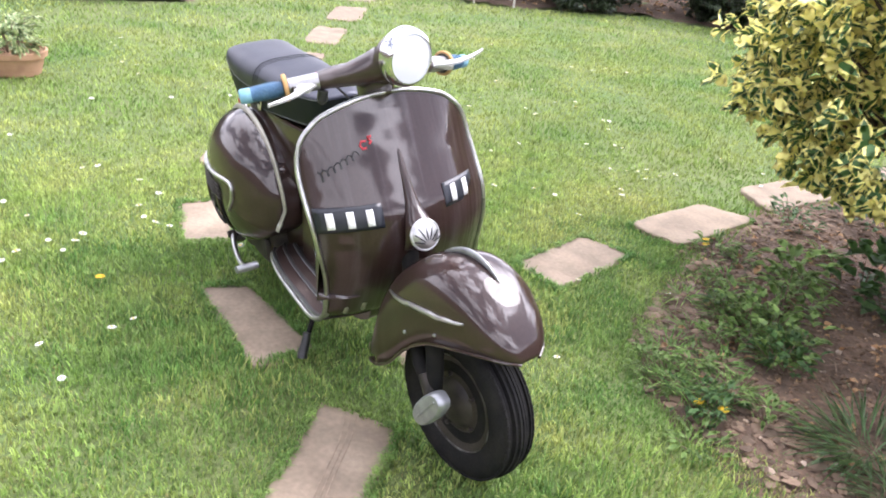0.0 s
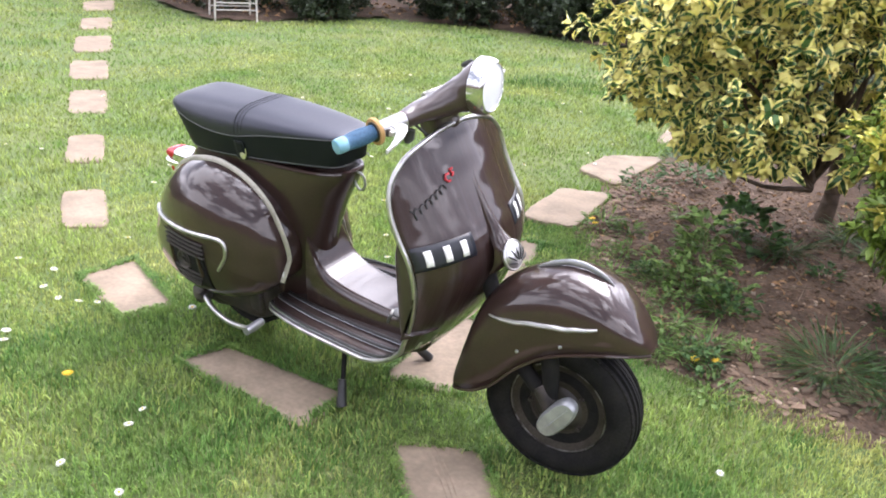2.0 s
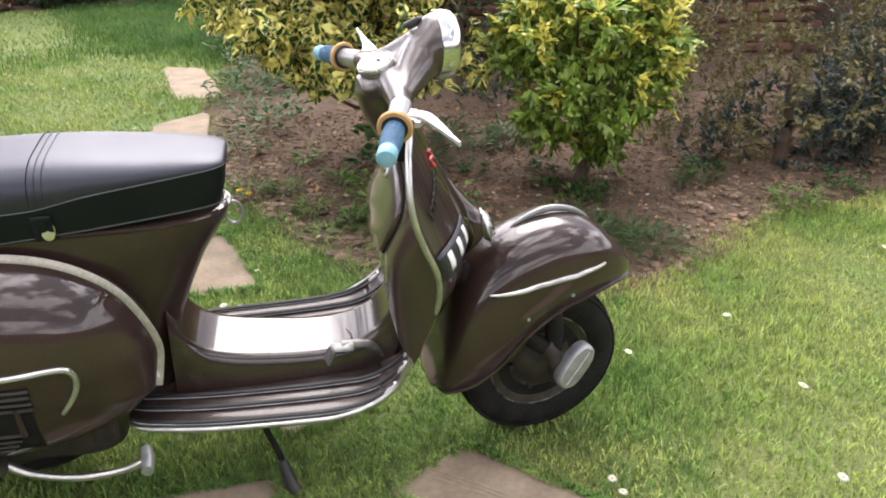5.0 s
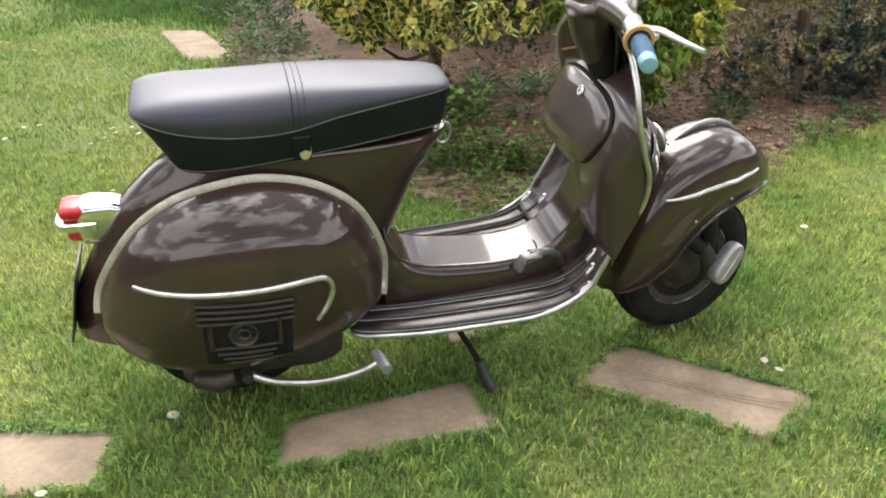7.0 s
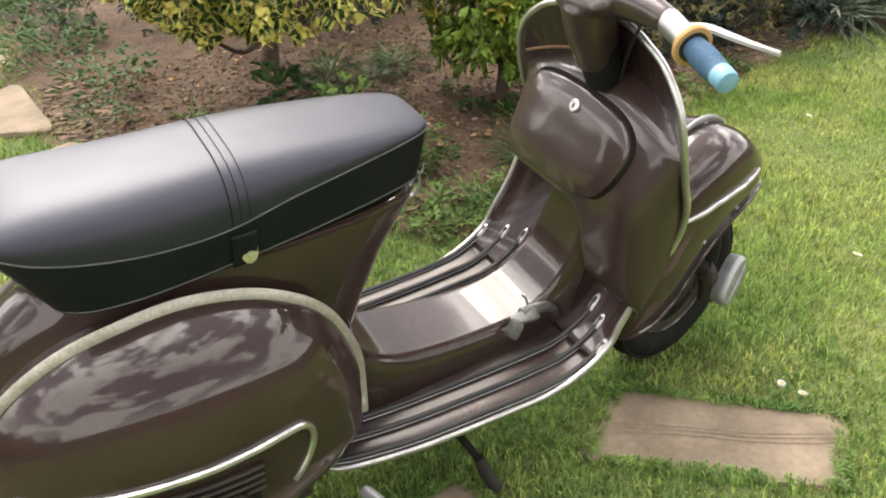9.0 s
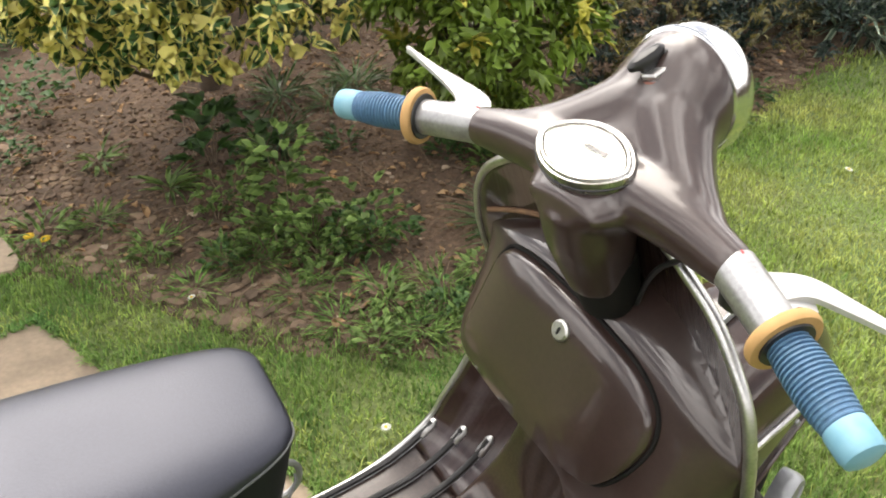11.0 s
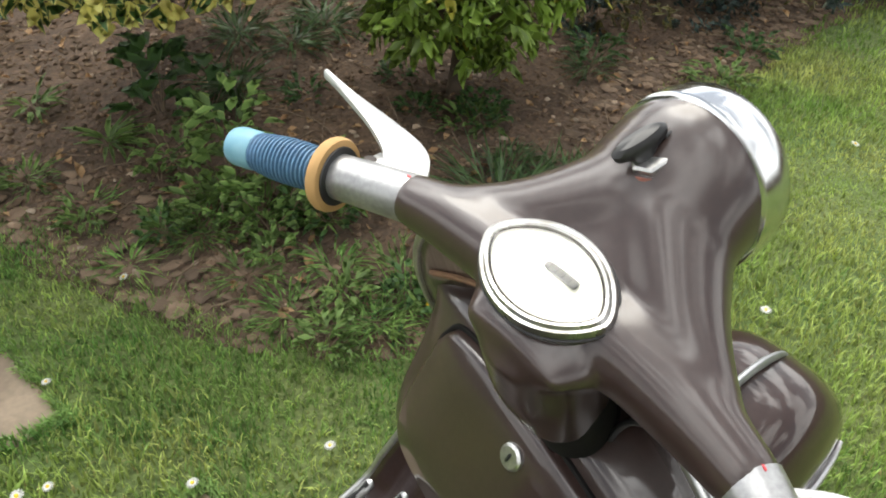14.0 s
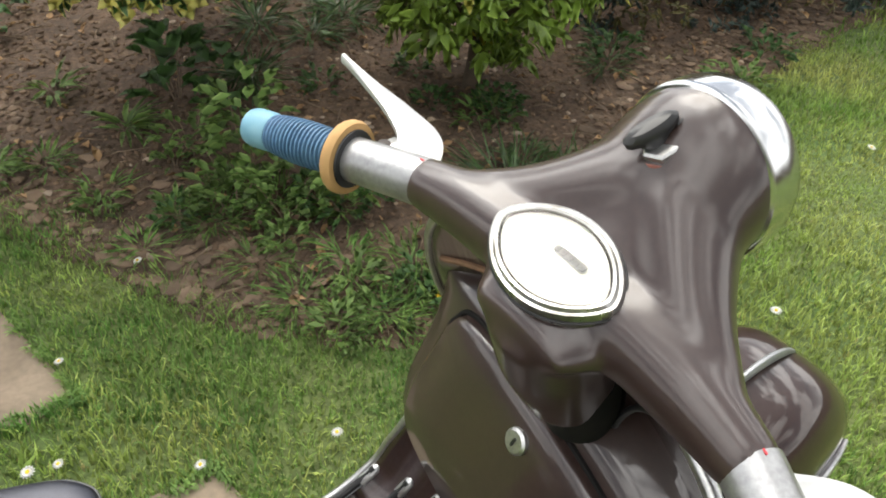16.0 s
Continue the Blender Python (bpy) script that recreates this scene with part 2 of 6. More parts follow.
RUBBER = material("tyre_rubber", (0.009, 0.009, 0.010), 0.8, base2=(0.018, 0.017, 0.016), scale=18, spec=0.15, bump=0.5, bump_scale=130, bump_dist=0.002, fine=(180, 0.7, 1.3))
DIRTY_BRIGHT = material("worn_bare_steel", (0.30, 0.29, 0.28), 0.45, 0.8, base2=(0.05, 0.045, 0.04), scale=22, lo=0.42, hi=0.58)
MATT_BLACK = material("matt_black", (0.007, 0.007, 0.007), 0.85, base2=(0.013, 0.012, 0.011), scale=30, spec=0.2)
BLACK = material("black_plastic", (0.012, 0.012, 0.013), 0.4, base2=(0.02, 0.02, 0.02), scale=30)
PLATE_BLACK = material("plate_black", (0.010, 0.012, 0.018), 0.35, base2=(0.016, 0.018, 0.024), scale=40)
WHITE = material("white_enamel", (0.78, 0.78, 0.76), 0.4, base2=(0.68, 0.68, 0.66), scale=60)
GRIP = material("blue_rubber", (0.055, 0.130, 0.235), 0.55, base2=(0.08, 0.17, 0.27), scale=30, fine=(200, 0.8, 1.2))
GRIP_END = material("faded_blue_rubber", (0.13, 0.30, 0.39), 0.5, base2=(0.19, 0.37, 0.45), scale=40)
TAN = material("tan_foam", (0.47, 0.28, 0.11), 0.75, base2=(0.40, 0.24, 0.09), scale=40, bump=0.2, bump_scale=200, bump_dist=0.001)
EDGING = material("worn_tan_edging", (0.23, 0.125, 0.065), 0.7, base2=(0.14, 0.08, 0.045), scale=60)
RED = material("red_lens", (0.46, 0.010, 0.014), 0.22, base2=(0.38, 0.008, 0.010), scale=30, coat=0.15)
RED_MARK = material("red_enamel", (0.50, 0.03, 0.04), 0.4)
RUST = material("red_primer", (0.22, 0.075, 0.05), 0.7, base2=(0.14, 0.05, 0.035), scale=80)
CREAM = material("cream_dial", (0.82, 0.81, 0.72), 0.35, base2=(0.76, 0.75, 0.66), scale=50)
BADGE = material("yellowed_badge", (0.36, 0.40, 0.16), 0.35, 0.2, base2=(0.46, 0.48, 0.24), scale=90)
DIRTY = material("oily_metal", (0.030, 0.027, 0.025), 0.55, 0.4, base2=(0.06, 0.05, 0.045), scale=25, bump=0.3, bump_scale=90)
STONE = material("sandstone_slab", (0.265, 0.208, 0.146), 0.85, base2=(0.178, 0.137, 0.094), scale=7, bump=0.30, bump_scale=45, bump_dist=0.004,
                 objrand=0.07, fine=(60, 0.86, 1.10))
SOIL = material("dry_soil", (0.122, 0.079, 0.050), 0.95, base2=(0.074, 0.048, 0.031), scale=5, bump=0.9, bump_scale=70, bump_dist=0.012, fine=(55, 0.6, 1.35))
TURF = material("turf_base", (0.070, 0.118, 0.028), 0.95, base2=(0.127, 0.150, 0.048), scale=1.3, bump=0.8, bump_scale=90, bump_dist=0.01, fine=(70, 0.6, 1.35))
CLOD = material("soil_clod", (0.115, 0.074, 0.045), 0.95, base2=(0.155, 0.105, 0.066), scale=30, island=0.45, bump=0.6, bump_scale=120, bump_dist=0.003)
CRUST = material("dry_soil_crust", (0.165, 0.115, 0.076), 0.95, base2=(0.110, 0.074, 0.048), scale=20, island=0.4, bump=0.6, bump_scale=120, bump_dist=0.003)
PEBBLE = material("pale_stone", (0.36, 0.29, 0.22), 0.85, base2=(0.26, 0.19, 0.13), scale=40, island=0.35)
BARK = material("bark", (0.105, 0.075, 0.05), 0.9, base2=(0.06, 0.042, 0.03), scale=20, bump=0.8, bump_scale=60, bump_dist=0.006)
TWIG = material("dry_twig", (0.20, 0.15, 0.10), 0.9, base2=(0.13, 0.09, 0.06), scale=30)
DRY_LEAF = material("dead_leaf", (0.27, 0.15, 0.07), 0.85, base2=(0.38, 0.25, 0.13), scale=20, island=0.3, translucent=0.2)
BRICK = material("dark_red_brick", (0.135, 0.065, 0.042), 0.9, base2=(0.10, 0.05, 0.034), scale=12, bump=0.4, bump_scale=90, bump_dist=0.003, objrand=0.25)
MORTAR = material("mortar", (0.095, 0.065, 0.05), 0.95, base2=(0.075, 0.052, 0.04), scale=20)
TERRACOTTA = material("terracotta", (0.40, 0.24, 0.14), 0.85, base2=(0.30, 0.17, 0.10), scale=15, bump=0.2, bump_scale=60)
IRON = material("white_painted_iron", (0.55, 0.54, 0.50), 0.6, base2=(0.40, 0.37, 0.32), scale=25)
SLATE = material("grey_plastic_sheet", (0.17, 0.17, 0.19), 0.6, base2=(0.12, 0.12, 0.14), scale=6, bump=0.3, bump_scale=20)
PETAL = material("white_petal", (0.80, 0.80, 0.77), 0.6, translucent=0.25)
YELLOW = material("yellow_petal", (0.75, 0.52, 0.02), 0.6, translucent=0.2)
BLADE = material("grass_blade", (0.170, 0.300, 0.054), 0.6, base2=(0.435, 0.455, 0.140), scale=1.9, detail=7, lo=0.33, hi=0.68, island=0.42, translucent=0.27, fine=(14, 0.7, 1.28), spec=0.35)
# same grass as BLADE, darkened: dimmer light of the farther lawn in its colour
FAR_BLADE = material("dimmed_far_blade", (0.125, 0.235, 0.042), 0.6, base2=(0.334, 0.375, 0.105), scale=1.9, detail=7, lo=0.33, hi=0.68, island=0.42, translucent=0.27, fine=(14, 0.7, 1.28), spec=0.35)
# long grass, its green darkened to hold the tree shade that falls there
LONG_SHADE_BLADE = material("long_grass_shade_blade", (0.050, 0.125, 0.026), 0.6, base2=(0.110, 0.200, 0.046), scale=1.6, detail=5, lo=0.35, hi=0.65, island=0.35, translucent=0.4, fine=(14, 0.75, 1.25), spec=0.3)
# colour of the longer grass; round the scooter it also carries painted shade
DEEP_GREEN = material("deep_green_blade", (0.090, 0.205, 0.040), 0.6, base2=(0.212, 0.310, 0.080), scale=5, detail=6, lo=0.33, hi=0.68, island=0.45, translucent=0.28, fine=(20, 0.7, 1.25), spec=0.3)
STRAW = material("straw_blade", (0.34, 0.30, 0.13), 0.7, base2=(0.24, 0.25, 0.09), scale=4, island=0.35, translucent=0.25, spec=0.2)
HEDGE = leaf_material("hedge_leaf", (0.115, 0.115, 0.035), (0.22, 0.165, 0.065), 0.6, 0.38, 0.5)
HEDGE_DARK = leaf_material("dark_hedge_leaf", (0.034, 0.054, 0.024), (0.055, 0.080, 0.034), 0.6, 0.25, 0.5)
BLUISH = leaf_material("bluish_leaf", (0.030, 0.052, 0.042), (0.05, 0.08, 0.07), 0.6, 0.25, 0.45)
EUONYMUS = leaf_material("variegated_leaf", (0.070, 0.150, 0.042), (0.94, 0.86, 0.30), 0.52, 0.42, 0.18, 0.30, 0.38)
CHOISYA = leaf_material("glossy_leaf", (0.205, 0.310, 0.050), (0.31, 0.44, 0.09), 0.75, 0.35, 0.40, 0.0, 0.32)
CHOISYA_Y = leaf_material("yellow_leaf", (0.62, 0.58, 0.10), (0.72, 0.66, 0.16), 0.6, 0.35, 0.2)
WEED = leaf_material("weed_leaf", (0.105, 0.180, 0.038), (0.17, 0.25, 0.065), 0.7, 0.35, 0.4, 0.0, 0.6)
WEED_DARK = leaf_material("dark_weed_leaf", (0.038, 0.095, 0.018), (0.06, 0.13, 0.028), 0.7, 0.3, 0.3, 0.0, 0.6)
POT_LEAF = leaf_material("pale_pot_leaf", (0.16, 0.24, 0.08), (0.42, 0.46, 0.24), 0.55, 0.35, 0.4)
STRAP = leaf_material("strap_leaf", (0.05, 0.105, 0.025), (0.09, 0.15, 0.05), 0.7, 0.3, 0.35)
STRIPED = leaf_material("striped_strap_leaf", (0.045, 0.085, 0.048), (0.26, 0.31, 0.22), 0.45, 0.3, 0.25)

# half clear, half white: the lens's bright reflection put into its colour
LENS_GLASS = bpy.data.materials.new("whitened_lamp_glass")
LENS_GLASS.use_nodes = True
_h = LENS_GLASS.node_tree.nodes["Principled BSDF"]
_h.inputs["Transmission Weight"].default_value, _h.inputs["Roughness"].default_value, _h.inputs["IOR"].default_value = 0.45, 0.12, 1.5
_h.inputs["Base Color"].default_value = (0.86, 0.88, 0.88, 1)

GLASS = bpy.data.materials.new("clear_glass")
GLASS.use_nodes = True
_g = GLASS.node_tree.nodes["Principled BSDF"]
_g.inputs["Transmission Weight"].default_value, _g.inputs["Roughness"].default_value, _g.inputs["IOR"].default_value = 1.0, 0.02, 1.45
_g.inputs["Base Color"].default_value = (0.95, 0.97, 0.96, 1)


# ---- geometry helpers ----
class Shape:
    """Vertices and faces gathered from several pieces of one mesh."""

    def __init__(self):
        self.v, self.f = [], []

    def add(self, vf, m=None):
        v, f = vf
        k = len(self.v)
        self.v += [tuple(m @ Vector(p)) if m else tuple(p) for p in v]
        self.f += [tuple(i + k for i in q) for q in f]
        return self


def mesh_of(name, vf, mat, smooth=True, sharp=38):
    v, f = (vf.v, vf.f) if isinstance(vf, Shape) else vf
    me = bpy.data.meshes.new(name)
    me.from_pydata([tuple(float(c) for c in p) for p in v], [], [tuple(int(i) for i in q) for q in f])
    me.update()
    bm = bmesh.new()
    bm.from_mesh(me)
    bmesh.ops.recalc_face_normals(bm, faces=bm.faces)
    bm.to_mesh(me)
    bm.free()
    me.materials.append(mat)
    if smooth:
        me.polygons.foreach_set("use_smooth", [True] * len(me.polygons))
        me.set_sharp_from_angle(angle=radians(sharp))
    return me


def part(name, vf, mat, parent, label="", m=None, smooth=True, sharp=38, solid=0.0, offset=-1.0):
    """One mesh object under a thing or under a part."""
    ob = new(name, mesh_of(name, vf, mat, smooth, sharp))
    ob.parent = parent
    if m is not None:
        ob.matrix_basis = m
    if label:
        ob["label"] = label
    if solid:
        md = ob.modifiers.new("solid", "SOLIDIFY")
        md.thickness, md.offset = solid, offset
    return ob


def thing(name, label, category, m=None, group="", kind=""):
    ob = new(name)
    ob.empty_display_size = 0.1
    if m is not None:
        ob.matrix_basis = m
    return tagged(ob, label, category, group, kind)


def solo(name, vf, mat, label, category, group="", kind="", m=None, smooth=True, sharp=38):
    ob = new(name, mesh_of(name, vf, mat, smooth, sharp))
    if m is not None:
        ob.matrix_basis = m
    return tagged(ob, label, category, group, kind)


def curve(points, n):
    """Catmull-Rom through the points (any number of columns), n samples."""
    p = np.array(points, float)
    q = np.vstack([2 * p[0] - p[1], p, 2 * p[-1] - p[-2]])
    out = []
    for s in np.linspace(0, len(p) - 1, n):
        i = min(int(s), len(p) - 2)
        t = s - i
        a, b, c, d = q[i:i + 4]
        out.append(0.5 * (2 * b + (c - a) * t + (2 * a - 5 * b + 4 * c - d) * t * t + (3 * b - a - 3 * c + d) * t ** 3))
    return np.array(out)


def loft(rings, caps=True, closed=True):
    """Skin over rings of equal point counts."""
    n = len(rings[0])
    v = [tuple(p) for r in rings for p in r]
    f = []
    for i in range(len(rings) - 1):
        for j in range(n if closed else n - 1):
            k = (j + 1) % n
            f.append((i * n + j, i * n + k, (i + 1) * n + k, (i + 1) * n + j))
    if caps:
        f.append(tuple(range(n))[::-1])
        f.append(tuple((len(rings) - 1) * n + j for j in range(n)))
    return v, f


def tube(points, radius, n=12, squash=1.0, up=(0, 0, 1), caps=True):
    """Round or flattened tube along points; radius may be a list; squash scales it along 'up'."""
    p = [Vector(q) for q in points]
    rad = [radius] * len(p) if np.isscalar(radius) else list(np.interp(np.linspace(0, 1, len(p)), np.linspace(0, 1, len(radius)), radius))
    rings = []
    ref = Vector(up)
    for i, q in enumerate(p):
        t = (p[min(i + 1, len(p) - 1)] - p[max(i - 1, 0)]).normalized()
        s = t.cross(ref)
        if s.length < 1e-4:
            s = t.cross(Vector((1, 0, 0)))
        s.normalize()
        u = s.cross(t).normalized()
        rings.append([q + s * (rad[i] * math.cos(a)) + u * (rad[i] * squash * math.sin(a)) for a in np.linspace(0, 2 * math.pi, n, endpoint=False)])
    return loft(rings, caps)


def superring(cx, cy, hx, hy, z, n=28, e=2.6, axis="z"):
    """Superellipse ring in the plane across the axis."""
    out = []
    for a in np.linspace(0, 2 * math.pi, n, endpoint=False):
        c, s = math.cos(a), math.sin(a)
        u = cx + hx * math.copysign(abs(c) ** (2 / e), c)
        w = cy + hy * math.copysign(abs(s) ** (2 / e), s)
        out.append({"z": (u, w, z), "x": (z, u, w), "y": (u, z, w)}[axis])
    return out


def rbox(sx, sy, sz, r=0.1, e=5.0, n=24):
    """Box with rounded edges, centred; r is the share of the height taken by the edge round."""
    rings = []
    for h, k in ((-1, 1 - r), (-1 + r * 0.35, 1 - r * 0.3), (-1 + r, 1), (1 - r, 1), (1 - r * 0.35, 1 - r * 0.3), (1, 1 - r)):
        rings.append(superring(0, 0, sx / 2 * k, sy / 2 * k, h * sz / 2, n, e))
    return loft(rings)


def lathe(profile, n=40, closed=False):
    """Turned about z: profile of (radius, height)."""
    rings = [[(r * math.cos(a), r * math.sin(a), h) for a in np.linspace(0, 2 * math.pi, n, endpoint=False)] for r, h in profile]
    if closed:
        rings.append(rings[0])
    return loft(rings, caps=not closed)


def grid(fn, us, vs):
    """Open sheet fn(u, v) over the two lists."""
    v = [tuple(fn(a, b)) for b in vs for a in us]
    n = len(us)
    f = [(j * n + i, j * n + i + 1, (j + 1) * n + i + 1, (j + 1) * n + i) for j in range(len(vs) - 1) for i in range(n - 1)]
    return v, f


def aim(origin, z_dir, x_dir=(1, 0, 0)):
    """Frame at origin with z along z_dir."""
    z = Vector(z_dir).normalized()
    x = Vector(x_dir)
    x = (x - z * x.dot(z)).normalized()
    y = z.cross(x)
    return Matrix.Translation(origin) @ Matrix((x, y, z)).transposed().to_4x4()


def inside(px, py, poly):
    """Which of the points lie in the polygon."""
    hit = np.zeros(len(px), bool)
    for (x0, y0), (x1, y1) in zip(poly, poly[1:] + poly[:1]):
        c = (y0 > py) != (y1 > py)
        hit ^= c & (px < (x1 - x0) * (py - y0) / ((y1 - y0) or 1e-9) + x0)
    return hit


def raw_mesh(name, verts, faces_flat, loop_len, mat, uvs=None, smooth=True):
    """Quick mesh from arrays: verts (n, 3), flat corner indices and the corner count of each face."""
    me = bpy.data.meshes.new(name)
    me.vertices.add(len(verts))
    me.vertices.foreach_set("co", np.asarray(verts, np.float32).ravel())
    me.loops.add(len(faces_flat))
    me.loops.foreach_set("vertex_index", np.asarray(faces_flat, np.int32))
    me.polygons.add(len(loop_len))
    start = np.concatenate([[0], np.cumsum(loop_len)[:-1]])
    me.polygons.foreach_set("loop_start", start.astype(np.int32))
    if uvs is not None:
        lay = me.uv_layers.new(name="UVMap")
        lay.data.foreach_set("uv", np.asarray(uvs, np.float32)[np.asarray(faces_flat)].ravel())
    me.polygons.foreach_set("use_smooth", np.full(len(loop_len), smooth))
    me.update(calc_edges=True)
    me.validate()
    me.materials.append(mat)
    return me


def leaves(base, direction, normal, length, width, fold=0.25, droop=0.2):
    """Many leaves at once: each a folded, drooping blade of 8 vertices, with the width in UV x."""
    n = len(base)
    d = direction / np.linalg.norm(direction, axis=1, keepdims=True)
    s = np.cross(d, normal)
    s /= np.linalg.norm(s, axis=1, keepdims=True) + 1e-9
    u = np.cross(s, d)
    ln, wd = length[:, None], width[:, None]
    pts = []
    uv = []
    prof = ((0.0, 0.0), (0.35, 0.92), (0.70, 0.80), (1.0, 0.0))
    for t, w in prof:
        mid = base + d * ln * t - u * ln * droop * t * t
        if w == 0:
            pts.append(mid)
            uv.append((0.0 if t == 0 else 0.55, t))
        else:
            pts.append(mid - s * wd * w * 0.5 + u * wd * fold * w)
            uv.append((1.0, t))
            pts.append(mid)
            uv.append((0.0, t))
            pts.append(mid + s * wd * w * 0.5 + u * wd * fold * w)
            uv.append((1.0, t))
    v = np.stack(pts, 1).reshape(-1, 3)
    tri = [(0, 2, 1), (0, 3, 2), (4, 7, 5), (5, 7, 6)]
    quad = [(1, 2, 5, 4), (2, 3, 6, 5)]
    k = np.arange(n)[:, None] * 8
    flat = np.concatenate([(k + np.array(tri).ravel()[None]), (k + np.array(quad).ravel()[None])], 1)
    lens = np.tile(np.array([3] * 4 + [4] * 2), n)
    return v, flat.ravel(), lens, np.tile(np.array(uv), (n, 1))


def rand_dirs(rng, n):
    d = rng.normal(size=(n, 3))
    return d / np.linalg.norm(d, axis=1, keepdims=True)


# ---- the scooter: built upright (x ahead, y to its own left), then set leaning on its stand ----
scooter = thing("motor_scooter", "old glossy dark brown motor scooter leaning on its centre stand", "scooter", pose(0, 0.09, 0, 8.5, 0, 0.9))

# front sheet: one surface from the top of the leg shield down to the rear of the footboard
# rows: edge z, edge x, edge half width, middle z, middle x
SHEET = [(.884, .268, .095, .897, .272), (.872, .264, .135, .880, .280), (.855, .258, .170, .860, .290), (.820, .255, .208, .825, .305),
         (.780, .257, .226, .785, .325), (.735, .267, .233, .740, .345), (.685, .285, .236, .690, .370), (.620, .311, .236, .630, .398),
         (.545, .314, .232, .550, .402), (.450, .288, .221, .450, .365), (.365, .254, .222, .355, .305), (.318, .232, .224, .295, .255),
         (.272, .174, .224, .262, .185), (.255, .100, .222, .255, .105), (.248, .000, .218, .248, .000), (.243, -.150, .212, .243, -.150),
         (.241, -.250, .200, .241, -.250), (.240, -.310, .186, .240, -.318), (.240, -.335, .165, .240, -.345)]


def sheet_row(v):
    """Row v (0 at the shield's top, 18 at the footboard's rear)."""
    p = np.array(SHEET)
    q = np.vstack([2 * p[0] - p[1], p, 2 * p[-1] - p[-2]])
    i = min(int(v), len(p) - 2)
    t = v - i
    a, b, c, d = q[i:i + 4]
    return 0.5 * (2 * b + (c - a) * t + (2 * a - 5 * b + 4 * c - d) * t * t + (3 * b - a - 3 * c + d) * t ** 3)


def floor_shift(z):
    """The floor sits a little to the left of the upper shield."""
    return 0.028 * min(1, max(0, (0.74 - z) / 0.38))


def sheet(u, v):
    ze, xe, ye, zc, xc = sheet_row(v)
    k = abs(u) ** 2.2
    lip = 0.010 * max(0, abs(u) - 0.93) / 0.07 * min(1, max(0, v - 12))
    z = zc + (ze - zc) * k - lip
    return xc + (xe - xc) * k, u * ye + floor_shift(z), z


US = list(np.linspace(-1, 1, 41))
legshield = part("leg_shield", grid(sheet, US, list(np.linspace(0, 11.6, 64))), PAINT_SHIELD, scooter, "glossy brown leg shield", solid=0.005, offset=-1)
footboard = part("footboard", grid(sheet, US, list(np.linspace(11.6, 18, 40))), FLOOR_PAINT, scooter, "scuffed brown footboard", solid=0.005, offset=-1)
rim = [sheet(-1, v) for v in np.linspace(17.9, 0, 120)] + [sheet(u, 0) for u in np.linspace(-1, 1, 24)[1:-1]] + [sheet(1, v) for v in np.linspace(0, 17.9, 120)]
part("beading", tube(rim, 0.0064, 10), ALLOY, legshield, "polished metal edge beading")

# registration panels: dark patches with plain white bars
for name_y, n_bars, z0, tall, wide in ((-0.150, 3, 0.640, 0.056, 0.148), (0.145, 2, 0.648, 0.054, 0.105)):
    def on_shield(y, z, out):
        v = np.interp(z, [.45, .55, .63, .69, .74, .785], [9, 8, 7, 6, 5, 4])
        ye = sheet_row(v)[2]
        x, _, zz = sheet(y / ye, v)
        return x + out, y, zz
    ys = list(np.linspace(name_y - wide / 2, name_y + wide / 2, 10))
    zs = list(np.linspace(z0 - tall / 2, z0 + tall / 2, 6))
    panel = part("number_panel", grid(lambda y, z: on_shield(y, z, 0.0025), ys, zs), PLATE_BLACK, legshield, "black painted panel with white bars", solid=0.0015, offset=1)
    for k in range(n_bars):
        yc = name_y + (k - (n_bars - 1) / 2) * 0.043
        part("bar", grid(lambda y, z: on_shield(y, z, 0.005), list(np.linspace(yc - 0.008, yc + 0.008, 4)), list(np.linspace(z0 - 0.018, z0 + 0.018, 4))),
             WHITE, panel, solid=0.0015, offset=1)


def shield_point(y, z, out=0.004):
    v = np.interp(z, [.45, .55, .63, .69, .74, .785, .825, .86], [9, 8, 7, 6, 5, 4, 3, 2])
    x, yy, zz = sheet(y / sheet_row(v)[2], v)
    return x + out, yy, zz


# scrolled maker's script, as a plain looping wire, and its red end piece
wire = [shield_point(-0.195 + 0.095 * t + 0.004 * math.sin(t * 40), 0.735 + 0.045 * t + 0.008 * math.cos(t * 40) * (1.6 if t < 0.15 else 1)) for t in np.linspace(0, 1, 110)]
part("script_badge", tube(wire, 0.0016, 6), BLACK, legshield, "dark scrolled metal script badge")
gs = Shape()
gs.add(tube([shield_point(-0.083 + dy, 0.793 + dz) for dy, dz in ((.008, .010), (-.004, .010), (-.008, .002), (-.002, -.006), (.006, -.004))], 0.0028, 6))
gs.add(tube([shield_point(-0.066 + dy, 0.803 + dz) for dy, dz in ((.006, .008), (-.003, .008), (-.002, .002), (.004, -.002), (-.003, -.007))], 0.0028, 6))
part("red_badge", gs, RED_MARK, legshield, "small red enamel badge")

# raised horn casting down the middle of the shield
spine = [(.308, .815, .006, .006), (.335, .76, .008, .010), (.366, .70, .011, .014), (.400, .645, .018, .020), (.425, .612, .030, .026), (.428, .575, .034, .030), (.412, .54, .030, .020)]
rings = []
for x, z, hw, hh in curve(spine, 26):
    rings.append([(x - 0.010 + hh * 1.1 * max(0, math.sin(a)) ** 0.8, hw * math.cos(a) * 1.1, z + 0.45 * hh * max(0, math.sin(a))) for a in np.linspace(-0.3, math.pi + 0.3, 17)])
casting = part("horn_casting", loft(rings, caps=True), PAINT, legshield, "brown raised horn casting", sharp=50)
horn_m = aim((0.452, 0.0, 0.596), (0.93, 0, 0.30), (0, 1, 0))
